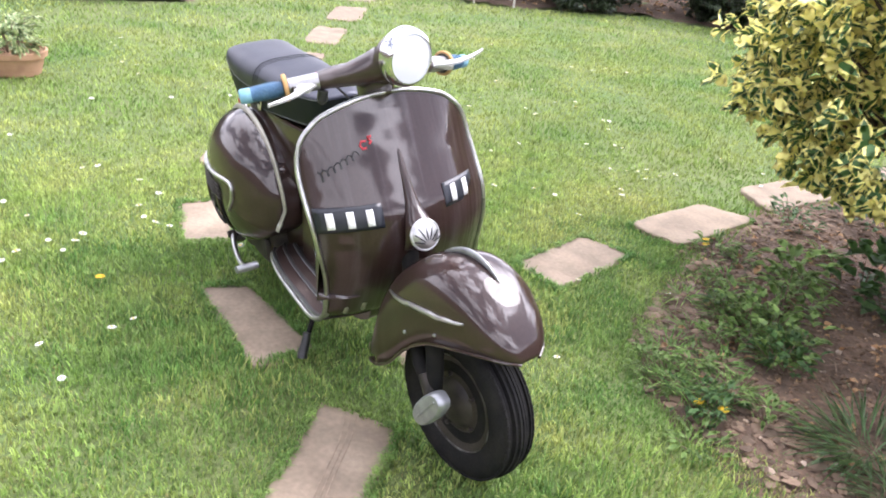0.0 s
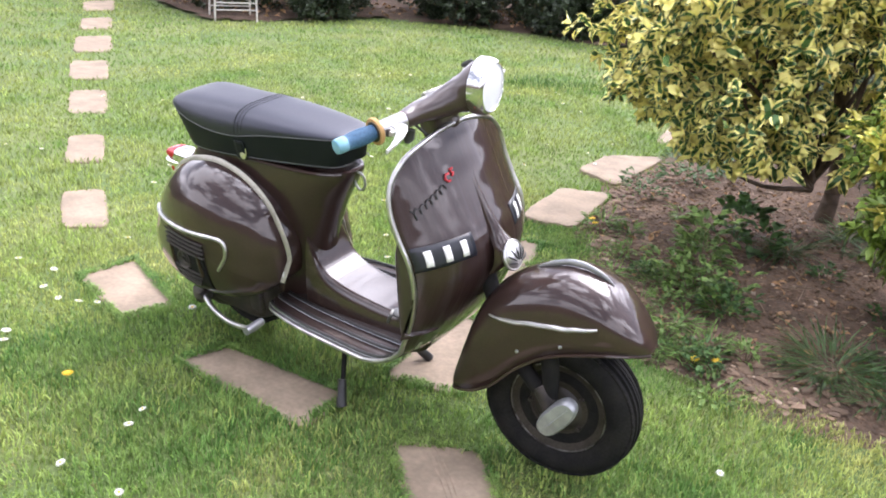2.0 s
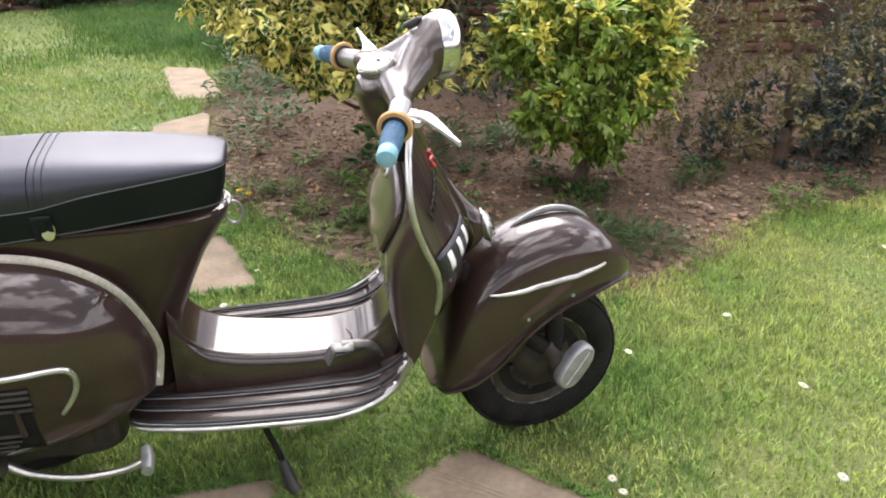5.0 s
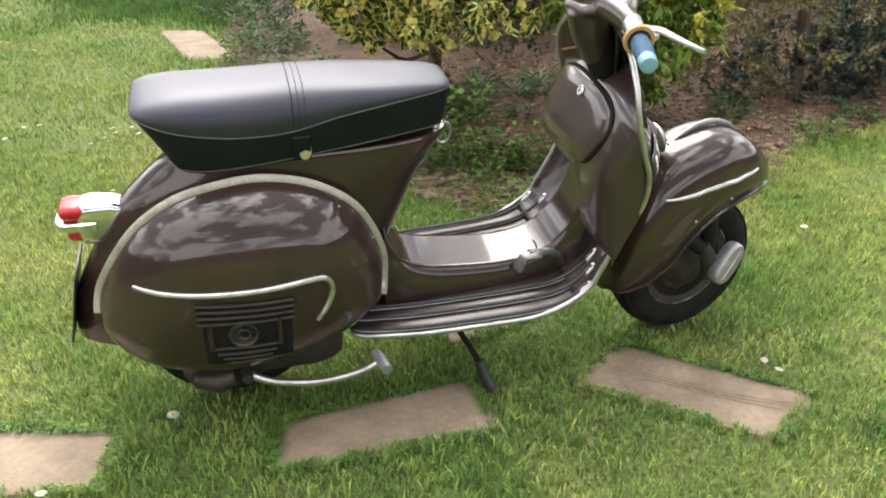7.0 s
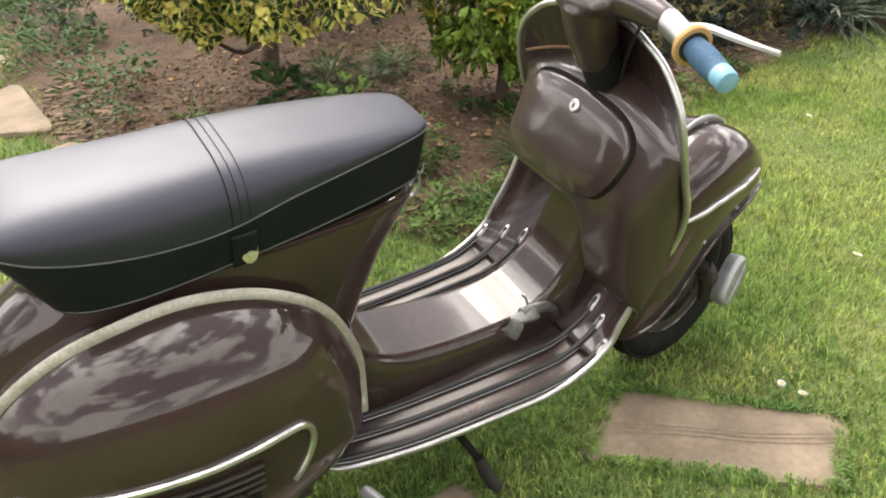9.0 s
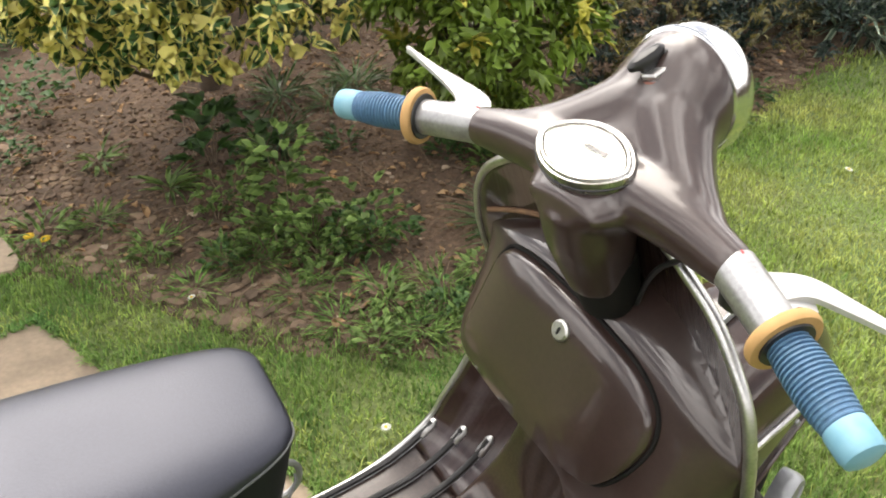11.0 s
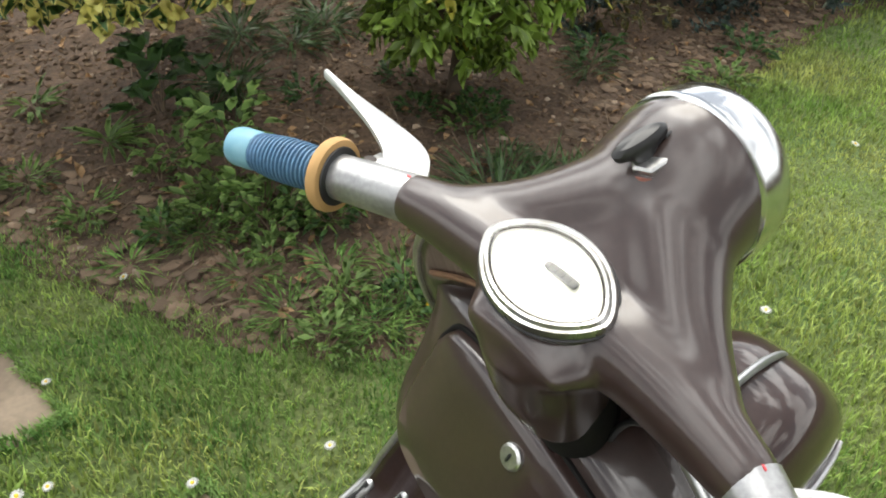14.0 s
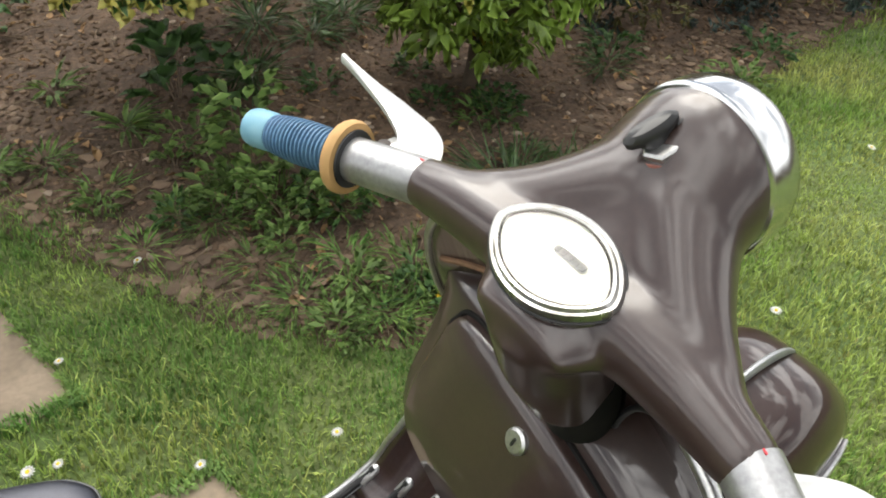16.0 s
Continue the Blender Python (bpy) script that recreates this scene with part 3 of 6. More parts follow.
horn = Shape().add(lathe([(0.0005, 0.012), (0.012, 0.0125), (0.024, 0.010), (0.031, 0.004), (0.035, 0.000), (0.036, -0.006), (0.030, -0.014)], 36), horn_m)
hornc = part("horn_cover", horn, ALLOY, legshield, "ribbed shell shaped chrome horn cover")
slots = Shape()
for a in np.linspace(-70, 70, 7):
    d = Vector((math.sin(radians(a)), math.cos(radians(a)), 0))
    o = Vector((0, -0.022, 0.0))
    slots.add(tube([o + d * 0.010 + Vector((0, 0, 0.0135)), o + d * 0.026 + Vector((0, 0, 0.0135)), o + d * min(0.045, 0.030 + 0.018 * math.cos(radians(a))) + Vector((0, 0, 0.0085))], [0.0008, 0.0022, 0.0018], 6), horn_m)
part("grille_slots", slots, BLACK, hornc)
lip = [horn_m @ Vector((0.036 * math.cos(a), 0.036 * math.sin(a), -0.002)) for a in np.linspace(0, 2 * math.pi, 33)]
part("rim", tube(lip, 0.0035, 8), ALLOY, hornc)

# tunnel down the middle of the footboard, rising into the shield
rings = []
for x, zt, hw, zb in curve([(-.240, .455, .078, .20), (-.226, .405, .080, .20), (-.205, .365, .082, .20), (-.170, .336, .083, .20), (-.110, .319, .083, .20), (-.03, .310, .081, .20), (.06, .306, .078, .20), (.13, .314, .076, .21), (.185, .338, .074, .23), (.225, .385, .070, .26), (.250, .450, .064, .32), (.266, .530, .058, .40), (.278, .60, .054, .48)], 44):
    ring = []
    for u in np.linspace(-1, 1, 25):
        k = min(1, (1 - abs(u)) / 0.34)
        s = math.sin(k * math.pi / 2) ** 0.75
        ring.append((x, u * hw * 1.28 + floor_shift(zt), zb + (zt - zb) * s))
    rings.append(ring)
tunnel = part("tunnel", loft(rings, caps=True), PAINT_WORN, scooter, "worn glossy brown centre tunnel", sharp=60)

# footboard strips: metal channel with black insert and a bright end cap
for sy in (-1, 1):
    for u, v_top in ((0.565, 10.15), (0.755, 10.4), (0.955, 10.95)):
        path = [Vector(sheet(sy * u, v)) for v in np.linspace(17.5 if u > 0.6 else 17.0, v_top, 46)]
        nrm = []
        for i, p in enumerate(path):
            t = (path[min(i + 1, 45)] - path[max(i - 1, 0)]).normalized()
            nrm.append(Vector((0, 1, 0)).cross(t) * -1 if Vector((0, 1, 0)).cross(t).z < 0 else Vector((0, 1, 0)).cross(t))
        up = [p + n.normalized() * 0.004 for p, n in zip(path, nrm)]
        strip = part("floor_strip", tube(up, 0.0062, 8, squash=0.5, up=(-0.5, 0, 1)), ALLOY_DULL, footboard, "metal floor strip with black rubber insert")
        part("rubber_insert", tube([p + n.normalized() * 0.0062 for p, n in zip(path, nrm)], 0.0055, 8, up=(-0.5, 0, 1)), BLACK, strip)
        part("end_cap", tube([up[-4], up[-3], up[-1], up[-1] + (up[-1] - up[-2]) * 0.6], [0.0085, 0.009, 0.008, 0.003], 10, squash=0.8, up=(-0.5, 0, 1)), ALLOY, strip)

# brake pedal: a bent metal arm with a folded pad
brake_pedal = part("brake_pedal", tube(curve([(.225, -.048, .268), (.214, -.050, .300), (.196, -.052, .322), (.160, -.055, .332), (.125, -.056, .333)], 16), [0.008, 0.010, 0.0125, 0.0130, 0.0125], 14, squash=0.8), PEDAL, scooter, "scuffed grey metal brake pedal")
part("pad", rbox(0.058, 0.026, 0.012, 0.4), PEDAL, brake_pedal, m=aim((.126, -.066, .332), (-.16, -.25, 1), (1, -.15, 0)))
part("pad_fold", rbox(0.040, 0.030, 0.009, 0.4), PEDAL, brake_pedal, m=aim((.098, -.074, .318), (-1, -.5, .45), (0.4, 0, 1)))
part("return_pin", tube([(.150, -.040, .336), (.146, -.036, .350), (.138, -.032, .358)], [0.003, 0.0028, 0.002], 8), ALLOY, brake_pedal)

# glove box behind the shield: sloping lid meeting the shield, raked rear face, the right end reaching lower
def shield_x(y, z):
    v = np.interp(z, [.295, .355, .45, .55, .63, .69, .74, .785, .825, .86], [11, 10, 9, 8, 7, 6, 5, 4, 3, 2])
    return sheet(np.clip(y / sheet_row(v)[2], -1, 1), v)[0] - 0.007


BOX_SIDE = curve([(.330, .800), (.302, .797), (.276, .785), (.258, .773), (.248, .756), (.240, .735), (.226, .690), (.209, .640), (.198, .600), (.198, .572), (.212, .552), (.240, .540), (.300, .530)], 48) + np.array([.013, 0])
BOX_DEEP = curve([(.330, .800), (.302, .797), (.276, .785), (.258, .773), (.248, .756), (.240, .735), (.226, .690), (.211, .640), (.203, .590), (.206, .530), (.214, .470), (.232, .415), (.290, .385)], 48) + np.array([.013, 0])
BOX_W = 0.220


def box_point(u, k):
    """Box surface: u across (-1 right, 1 left), k along the side profile."""
    y = u * BOX_W
    deep = np.clip((-y - .050) / .035, 0, 1)
    deep = deep * deep * (3 - 2 * deep)
    x, z = BOX_SIDE[k] + (BOX_DEEP[k] - BOX_SIDE[k]) * deep
    z = z - 0.030 * np.clip((z - .62) / .13, 0, 1) * (abs(y) / .17) ** 2.2
    xs = shield_x(y, z) + 0.004
    if x > xs:
        x = xs
    return xs + (x - xs) * max(0.0, 1 - abs(u) ** 9) ** 0.45, y, z


glovebox = part("glove_box", grid(lambda u, k: box_point(u, int(k)), list(np.sin(np.linspace(-1, 1, 61) * math.pi / 2)), list(range(48))), PAINT_SOFT, scooter, "brown glove box behind the leg shield", sharp=60)


def box_back(y, z):
    """x of the raked rear face."""
    ks = range(14, 34)
    pts = [box_point(y / BOX_W, k) for k in ks]
    return float(np.interp(-z, [-p[2] for p in pts], [p[0] for p in pts]))


DOOR = [(.160, .715), (.146, .738), (.10, .752), (.04, .757), (-.03, .756), (-.085, .748), (-.122, .728), (-.136, .700), (-.134, .670), (-.122, .635), (-.100, .606), (-.060, .594), (.03, .588), (.10, .590), (.146, .602), (.160, .640)]
dc = np.array([0.01, 0.675])
outline = curve(DOOR + DOOR[:1], 90)[:-1]
door_rings = []
for k, out in ((1.0, 0.004), (1.0, -0.007), (0.992, -0.0100), (0.955, -0.0125), (0.6, -0.0135), (0.3, -0.014), (0.02, -0.014)):
    door_rings.append([(box_back(*(dc + (q - dc) * k)) + out, *(dc + (q - dc) * k)) for q in outline])
door = part("glove_box_door", loft(door_rings), PAINT_SOFT, glovebox, "brown locked glove box door", sharp=45)
groove = [(box_back(*(dc + (q - dc) * 1.018)) - 0.001, *(dc + (q - dc) * 1.018)) for q in outline]
part("seal", tube(groove + groove[:1], 0.0028, 6), MATT_BLACK, door)
lock_m = aim((box_back(.014, .727) - .0135, .014, .727), (-.93, 0, 0.36), (0, 1, 0))
lock = part("lock", Shape().add(lathe([(0.0005, 0.005), (0.010, 0.005), (0.0125, 0.003), (0.013, -0.006)], 24), lock_m), ALLOY, door, "round metal lock")
part("key_slot", Shape().add(rbox(0.0025, 0.009, 0.002), lock_m @ Matrix.Translation((0, 0, 0.0055))), BLACK, lock)
part("tan_edging", tube([(shield_x(y, .795 - .046 * (y / .21) ** 2.4) - .002, y, .797 - .046 * (y / .21) ** 2.4) for y in np.linspace(.07, .216, 14)], 0.0036, 8), EDGING, glovebox, "worn tan edging strip")

# rear body shell
BODY = [(.672, -.088, -.690, .086, 3.0), (.650, -.096, -.705, .092, 3.0), (.610, -.120, -.752, .100, 2.8), (.560, -.150, -.802, .106, 2.6), (.500, -.178, -.842, .112, 2.6),
        (.450, -.198, -.872, .116, 2.6), (.400, -.214, -.898, .120, 2.6), (.340, -.225, -.925, .124, 2.6), (.280, -.225, -.938, .125, 2.6), (.235, -.240, -.940, .124, 2.6)]
rings = []
for z, xf, xb, w, e in curve(BODY, 36):
    r = superring((xf + xb) / 2, 0, (xf - xb) / 2, w, z, 56, e)
    mid, half = (xf + xb) / 2, (xf - xb) / 2
    rings.append([(x, y * (1 - 0.30 * max(0, (mid - x) / half) ** 2.5) * (1 - 0.10 * max(0, (x - mid) / half) ** 2), zz) for x, y, zz in r])
body = part("rear_body", loft(rings), PAINT, scooter, "glossy brown rear body shell", sharp=50)
ridge = [(x, y * 1.0, 0.668) for x, y, _ in superring(-0.393, 0, 0.292, 0.090, 0, 60, 3.0)]
part("seat_flange", tube(ridge + ridge[:1], 0.006, 8), PAINT, body)
part("hook", tube([(-.085 + .018 * math.cos(a), .000, .640 + .026 * math.sin(a)) for a in np.linspace(0, 2 * math.pi, 24)], 0.0035, 8), ALLOY_DULL, body, "metal ring hook under the seat's nose")

# engine covers (cowls)
COWL = [(-.262, .335), (-.254, .41), (-.272, .478), (-.311, .55), (-.364, .596), (-.433, .628), (-.52, .642), (-.610, .630), (-.692, .600), (-.765, .545), (-.825, .465), (-.862, .39),
        (-.862, .325), (-.815, .268), (-.72, .226), (-.60, .212), (-.46, .235), (-.33, .282)]
cc = np.array([-.535, .425])
COWL_OUT = curve(COWL + COWL[:1], 109)[:-1]


def cowl_y(k, q):
    """Depth of the cowl at the share k of the way from its middle to the outline point q."""
    low = np.clip((0.40 - q[1]) / 0.16, 0, 1)
    base = 0.112 + 0.075 * low
    full = 0.252 - 0.012 * abs(q[0] + .53) * k
    tail = 0.02 * max(0, (-.60 - q[0]) / .26) * k
    return base - tail + (full - base + tail * 0.3) * (1 - k ** 2.7) ** 0.62


def cowl_at(x, z, side, out=0.0):
    """Point of the cowl's surface over (x, z)."""
    d = np.array([x, z]) - cc
    rel = COWL_OUT - cc
    ang = np.arctan2(rel[:, 1], rel[:, 0])
    a = math.atan2(d[1], d[0])
    order = np.argsort(ang)
    r = np.interp(a, ang[order], np.hypot(*rel.T)[order], period=2 * math.pi)
    k = min(1, np.hypot(*d) / r)
    q = cc + d / max(1e-6, np.hypot(*d)) * r
    return x, side * (cowl_y(k, q) + out), z


def make_cowl(side):
    rings = [[(cc[0] + (q[0] - cc[0]) * k, side * cowl_y(k, q), cc[1] + (q[1] - cc[1]) * k) for q in COWL_OUT]
             for k in (1.0, 0.99, 0.97, 0.94, 0.90, 0.85, 0.79, 0.72, 0.64, 0.55, 0.45, 0.34, 0.22, 0.10, 0.01)]
    inner = [(cc[0] + (q[0] - cc[0]) * 0.98, side * 0.06, cc[1] + (q[1] - cc[1]) * 0.98) for q in COWL_OUT]
    cowl = part("engine_cowl" if side < 0 else "luggage_cowl", loft([inner] + rings, caps=True), PAINT, scooter, "bulging glossy brown side cowl", sharp=50)
    arch = [(q[0] + (cc[0] - q[0]) * 0.004, side * (cowl_y(1, q) + 0.002), q[1]) for q in COWL_OUT[0:70]]
    band = [(p[0], p[1], p[2]) for p in arch]
    part("band", tube(band, 0.0125, 8, squash=0.45, up=(0, side, 0.35)), BAND, cowl, "grey edge band")
    return cowl


cowl_r, cowl_l = make_cowl(-1), make_cowl(1)
trim = curve([(-.780, .457), (-.70, .458), (-.60, .462), (-.50, .467), (-.43, .471), (-.396, .464), (-.385, .438), (-.394, .405), (-.420, .366)], 60)
part("side_trim", tube([cowl_at(x, z, -1, 0.003) for x, z in trim], [0.0045, 0.006, 0.006, 0.006, 0.006, 0.005], 8), ALLOY, cowl_r, "bright metal side trim")
# air outlet: black sheet standing in for the shaded recess, slats, fan hub
vent = part("air_vent", grid(lambda x, z: cowl_at(x, z, -1, 0.0015), list(np.linspace(-.655, -.475, 14)), list(np.linspace(.272, .432, 12))), MATT_BLACK, cowl_r, "louvred cooling vent with a black sheet for its shaded opening", solid=0.001, offset=1)
for k, z in enumerate((.436, .421, .406, .391, .322, .304, .288, .273)):
    a, b = (-.665, -.468) if k < 4 else (-.645 + .012 * (k - 4), -.500 - .010 * (k - 4))
    part("slat", tube([cowl_at(x, z, -1, 0.005) for x in np.linspace(a, b, 16)], 0.0036, 6), PAINT_INNER, vent)
fan_m = aim(cowl_at(-.575, .357, -1, 0.002), (0, -1, 0.0), (1, 0, 0))
fan = part("fan_cover", Shape().add(lathe([(0.010, 0.0), (0.012, 0.003), (0.014, 0.001), (0.025, 0.001), (0.028, 0.005), (0.031, 0.004), (0.032, -0.004), (0.010, -0.004)], 32), fan_m), DIRTY, vent, "grimy round fan hub")
part("frame_bar", tube([cowl_at(-.640, z, -1, 0.004) for z in np.linspace(.32, .395, 8)], 0.006, 6), PAINT, vent)
part("frame_bar", tube([cowl_at(-.500, z, -1, 0.004) for z in np.linspace(.32, .395, 8)], 0.006, 6), PAINT, vent)
part("cowl_latch", tube([(-.262, -.125, .375), (-.258, -.135, .352), (-.268, -.138, .335)], [0.006, 0.008, 0.004], 8), ALLOY, cowl_r, "small metal cowl latch")

# seat: x, bottom z, piping z, crown z, half width
SEAT = [(-.742, .712, .784, .788, .056), (-.736, .694, .785, .797, .082), (-.715, .674, .776, .807, .100), (-.67, .665, .760, .814, .112), (-.60, .664, .746, .816, .117), (-.51, .668, .738, .817, .118),
        (-.43, .674, .741, .818, .116), (-.34, .680, .758, .814, .110), (-.25, .686, .768, .807, .100), (-.17, .690, .774, .800, .086), (-.115, .693, .777, .793, .072), (-.092, .697, .777, .788, .056), (-.086, .702, .776, .782, .040)]
rows = curve(SEAT, 72)
top_rings, side_rings = [], []
for i, (x, zb, zp, zc, w) in enumerate(rows):
    top_rings.append([(x, w * math.copysign(abs(math.cos(a)) ** 0.56, math.cos(a)), zp - 0.001 + (zc - zp) * math.sin(a) ** 0.76) for a in np.linspace(0, math.pi, 31)])
    prof = ((1.0, zp), (1.0, zp - 0.006), (0.985, zp - 0.3 * (zp - zb)), (0.955, zp - 0.7 * (zp - zb)), (0.92, zb), (0.80, zb - 0.003))
    rake = 0.060 * np.clip((-.52 - x) / .22, 0, 1) ** 1.5 - 0.012 * np.clip((x + .16) / .07, 0, 1)
    side_rings.append([(x + rake * (zp - z) / (zp - zb), w * k, z) for k, z in prof] + [(x + rake * (zp - z) / (zp - zb), -w * k, z) for k, z in prof[::-1]])
seat = part("seat", loft(side_rings), VINYL_SIDE, scooter, "black vinyl double seat", sharp=60)
part("seat_top", loft(top_rings), VINYL, seat, "smooth black vinyl seat top", sharp=60)
for sy in (-1, 1):
    part("piping", tube([(x, sy * w * 1.004, zp) for x, zb, zp, zc, w in rows], 0.0014, 6), STITCH, seat)
    part("lower_edge", tube([(x + 0.060 * np.clip((-.52 - x) / .22, 0, 1) ** 1.5, sy * w * 0.925, zb + 0.004) for x, zb, zp, zc, w in rows[8:-2]], 0.0013, 6), STITCH, seat)


def seat_over(x, a):
    zb, zp, zc, w = [np.interp(x, [r[0] for r in rows], [r[k] for r in rows]) for k in (1, 2, 3, 4)]
    return x, w * math.copysign(abs(math.cos(a)) ** 0.56, math.cos(a)), zp + (zc - zp) * math.sin(a) ** 0.76 + 0.0006


for dx in (0.0, 0.013, 0.026):
    part("seam", tube([seat_over(-.432 + dx, a) for a in np.linspace(0.02, math.pi - 0.02, 40)], 0.0009 if dx == 0 else 0.0005, 6), VINYL_SIDE, seat)
for sy in (-1, 1):
    part("strap", grid(lambda x, t: (x, sy * (0.1168 - 0.009 * t + 0.0025), .730 - .057 * t), [-.437, -.425, -.413, -.401], list(np.linspace(0, 1, 8))), VINYL_SIDE, seat, solid=0.003, offset=0)
bm_ = aim((-.412, -.1115, .690), (0, -1, 0.12), (1, 0, 0))
sb = [(x * 0.0125 * (1 if y > 0 else 0.8 + 0.2 * (1 + y)), y * 0.016) for x, y in [(-.75, 1), (.75, 1), (1, .7), (1, -.3), (.7, -.85), (0, -1.05), (-.7, -.85), (-1, -.3), (-1, .7)]]
seat_badge = part("seat_badge", Shape().add(loft([[(x * k, y * k, h) for x, y in sb] for k, h in ((1, 0), (1, .002), (.85, .0035), (.05, .004))]), bm_), BADGE, seat, "yellowed shield shaped badge")
part("emblem", Shape().add(lathe([(0.003, 0.003), (0.004, 0.0052), (0.005, 0.0052), (0.006, 0.003)], 14), bm_), BAND, seat_badge)

# tail light and rear plate
rings = []
for x, hy, z0, z1 in curve([(-.770, .024, .505, .548), (-.805, .033, .484, .566), (-.845, .038, .472, .572), (-.872, .038, .474, .570), (-.884, .033, .480, .562)], 18):
    rings.append(superring(0, (z0 + z1) / 2, hy, (z1 - z0) / 2, x, 32, 4.0, "x"))
tail = part("tail_light", loft(rings), CHROME, scooter, "chrome tail light with red lenses")
part("band", Shape().add(rbox(.100, .086, .026, .45, 3.2), Matrix.Translation((-.880, 0, .524))), CHROME, tail, "bright chrome middle band")
rings = [superring(0, .551, hy, hz, x, 24, 3.2, "x") for x, hy, hz in ((-.862, .030, .015), (-.870, .036, .0175), (-.900, .036, .0170), (-.914, .032, .0140), (-.919, .022, .008))]
part("upper_lens", loft(rings), RED, tail, "red upper lens")
rings = [superring(0, .498, hy, hz, x, 24, 3.2, "x") for x, hy, hz in ((-.862, .028, .014), (-.870, .033, .0165), (-.896, .032, .0160), (-.908, .027, .0120), (-.912, .018, .007))]
part("lower_lens", loft(rings), RED, tail, "red lower lens")
plate_m = aim((-.926, 0, .335), (-1, 0, .22), (0, 1, 0))
plate = part("rear_plate", Shape().add(rbox(0.15, 0.19, 0.004, 0.1, 9), plate_m), PLATE_BLACK, scooter, "black rear plate with pale bars")
for k, (bx, by) in enumerate(((-.045, .042), (0, .042), (.045, .042), (-.025, -.045), (.025, -.045))):
    part("bar", Shape().add(rbox(0.022, 0.055, 0.0012, 0.2, 6), plate_m @ Matrix.Translation((bx, by, 0.0024))), WHITE, plate)


# the seat and the body's nose point a little to the left of the floor's line
for whole in (body, seat):
    for ob in (whole, *whole.children_recursive):
        for vert in ob.data.vertices:
            vert.co.y += max(0.0, 0.010 + 0.067 * (vert.co.x + 0.41))


# ---- steered front: axis through the headset and fork ----
AX0, AXD = Vector((0.240, 0.006, 0.930)), Vector((-0.375, 0, 0.927)).normalized()
HEAD = Matrix.Translation(AX0 + Vector((0, -.002, -.006))) @ Matrix.Rotation(radians(-1.0), 4, "X") @ Matrix.Rotation(radians(9.3), 4, AXD) @ Matrix.Diagonal((1, .965, 1, 1)) @ Matrix.Translation(-AX0 + Vector((0, .006, 0)))
STEER = Matrix.Translation(AX0) @ Matrix.Rotation(radians(9.3), 4, AXD) @ Matrix.Translation(-AX0)

# mudguard
CREST = [(.316, .205), (.332, .28), (.370, .418), (.404, .490), (.450, .536), (.512, .573), (.604, .598), (.69, .580), (.754, .532), (.80, .478), (.818, .440)]
EDGE = [(.328, .215, .06), (.340, .222, .100), (.392, .240, .118), (.430, .262, .121), (.462, .288, .122), (.525, .357, .121), (.60, .410, .118), (.686, .436, .108), (.75, .444, .088), (.79, .440, .060), (.814, .432, .026)]
cr, ed = curve(CREST, 56), curve(EDGE, 56)
rings = []
for (xc, zc), (xe, ze, w) in zip(cr, ed):
    row = []
    for a in np.linspace(0, math.pi, 33):
        s = math.sin(a) ** 0.62
        row.append((xe + (xc - xe) * s, -w * math.copysign(abs(math.cos(a)) ** 0.70, math.cos(a)), ze + (zc - ze) * s))
    rings.append(row)
mudguard = part("mudguard", loft(rings, caps=False, closed=False), PAINT, scooter, "glossy brown front mudguard", m=STEER, solid=0.004, offset=-1, sharp=60)
for sy in (-1, 1):
    part("rolled_edge", tube([(x, sy * w, z) for x, z, w in ed], 0.0042, 8), PAINT, mudguard)


def guard_at(s, a, out=0.003):
    """Point on the mudguard: s from rear to nose (0..1), a the angle over the crest (0 right edge, pi left)."""
    i = s * 55
    xc, zc = [np.interp(i, range(56), cr[:, k]) for k in (0, 1)]
    xe, ze, w = [np.interp(i, range(56), ed[:, k]) for k in (0, 1, 2)]
    q = math.sin(a) ** 0.62
    n = Vector((0.0, -math.cos(a), math.sin(a)))
    return Vector((xe + (xc - xe) * q, -w * math.copysign(abs(math.cos(a)) ** 0.70, math.cos(a)), ze + (zc - ze) * q)) + n * out


def on_guard(x, z, sy, out):
    best = min(((guard_at(s, a, 0), s, a) for s in np.linspace(0.2, 0.95, 120) for a in np.linspace(0.02, 1.3, 60)), key=lambda t: (t[0].x - x) ** 2 + (t[0].z - z) ** 2)
    p = guard_at(best[1], best[2], out)
    return Vector((p.x, p.y if sy < 0 else -p.y, p.z))


for sy in (-1, 1):
    pts = [on_guard(x, z, -1, 0.003) for x, z in zip(np.linspace(.434, .706, 12), np.linspace(.464, .506, 12))]
    pts = curve([(p.x, p.y if sy < 0 else -p.y, p.z) for p in pts], 30)
    part("side_trim", tube(pts, [0.0025, 0.0055, 0.006, 0.006, 0.0055, 0.003], 8), ALLOY, mudguard, "slim polished trim")
crest = [guard_at(s, math.pi / 2, -0.002 + 0.012 * math.sin((s - .50) / .22 * math.pi) ** 0.6) for s in np.linspace(.50, .72, 24)]
part("crest_trim", tube(crest, [0.002, 0.004, 0.005, 0.005, 0.0038, 0.001], 10, squash=1.7), ALLOY_DULL, mudguard, "polished fin on the mudguard's crest")
for x, z in ((.52, .40), (.625, .448)):
    p = on_guard(x, z, -1, 0.001)
    part("rivet", Shape().add(lathe([(0.0005, 0.003), (0.004, 0.002), (0.005, -0.002)], 10), aim(p, (0, -1, 0.1))), ALLOY_DULL, mudguard)


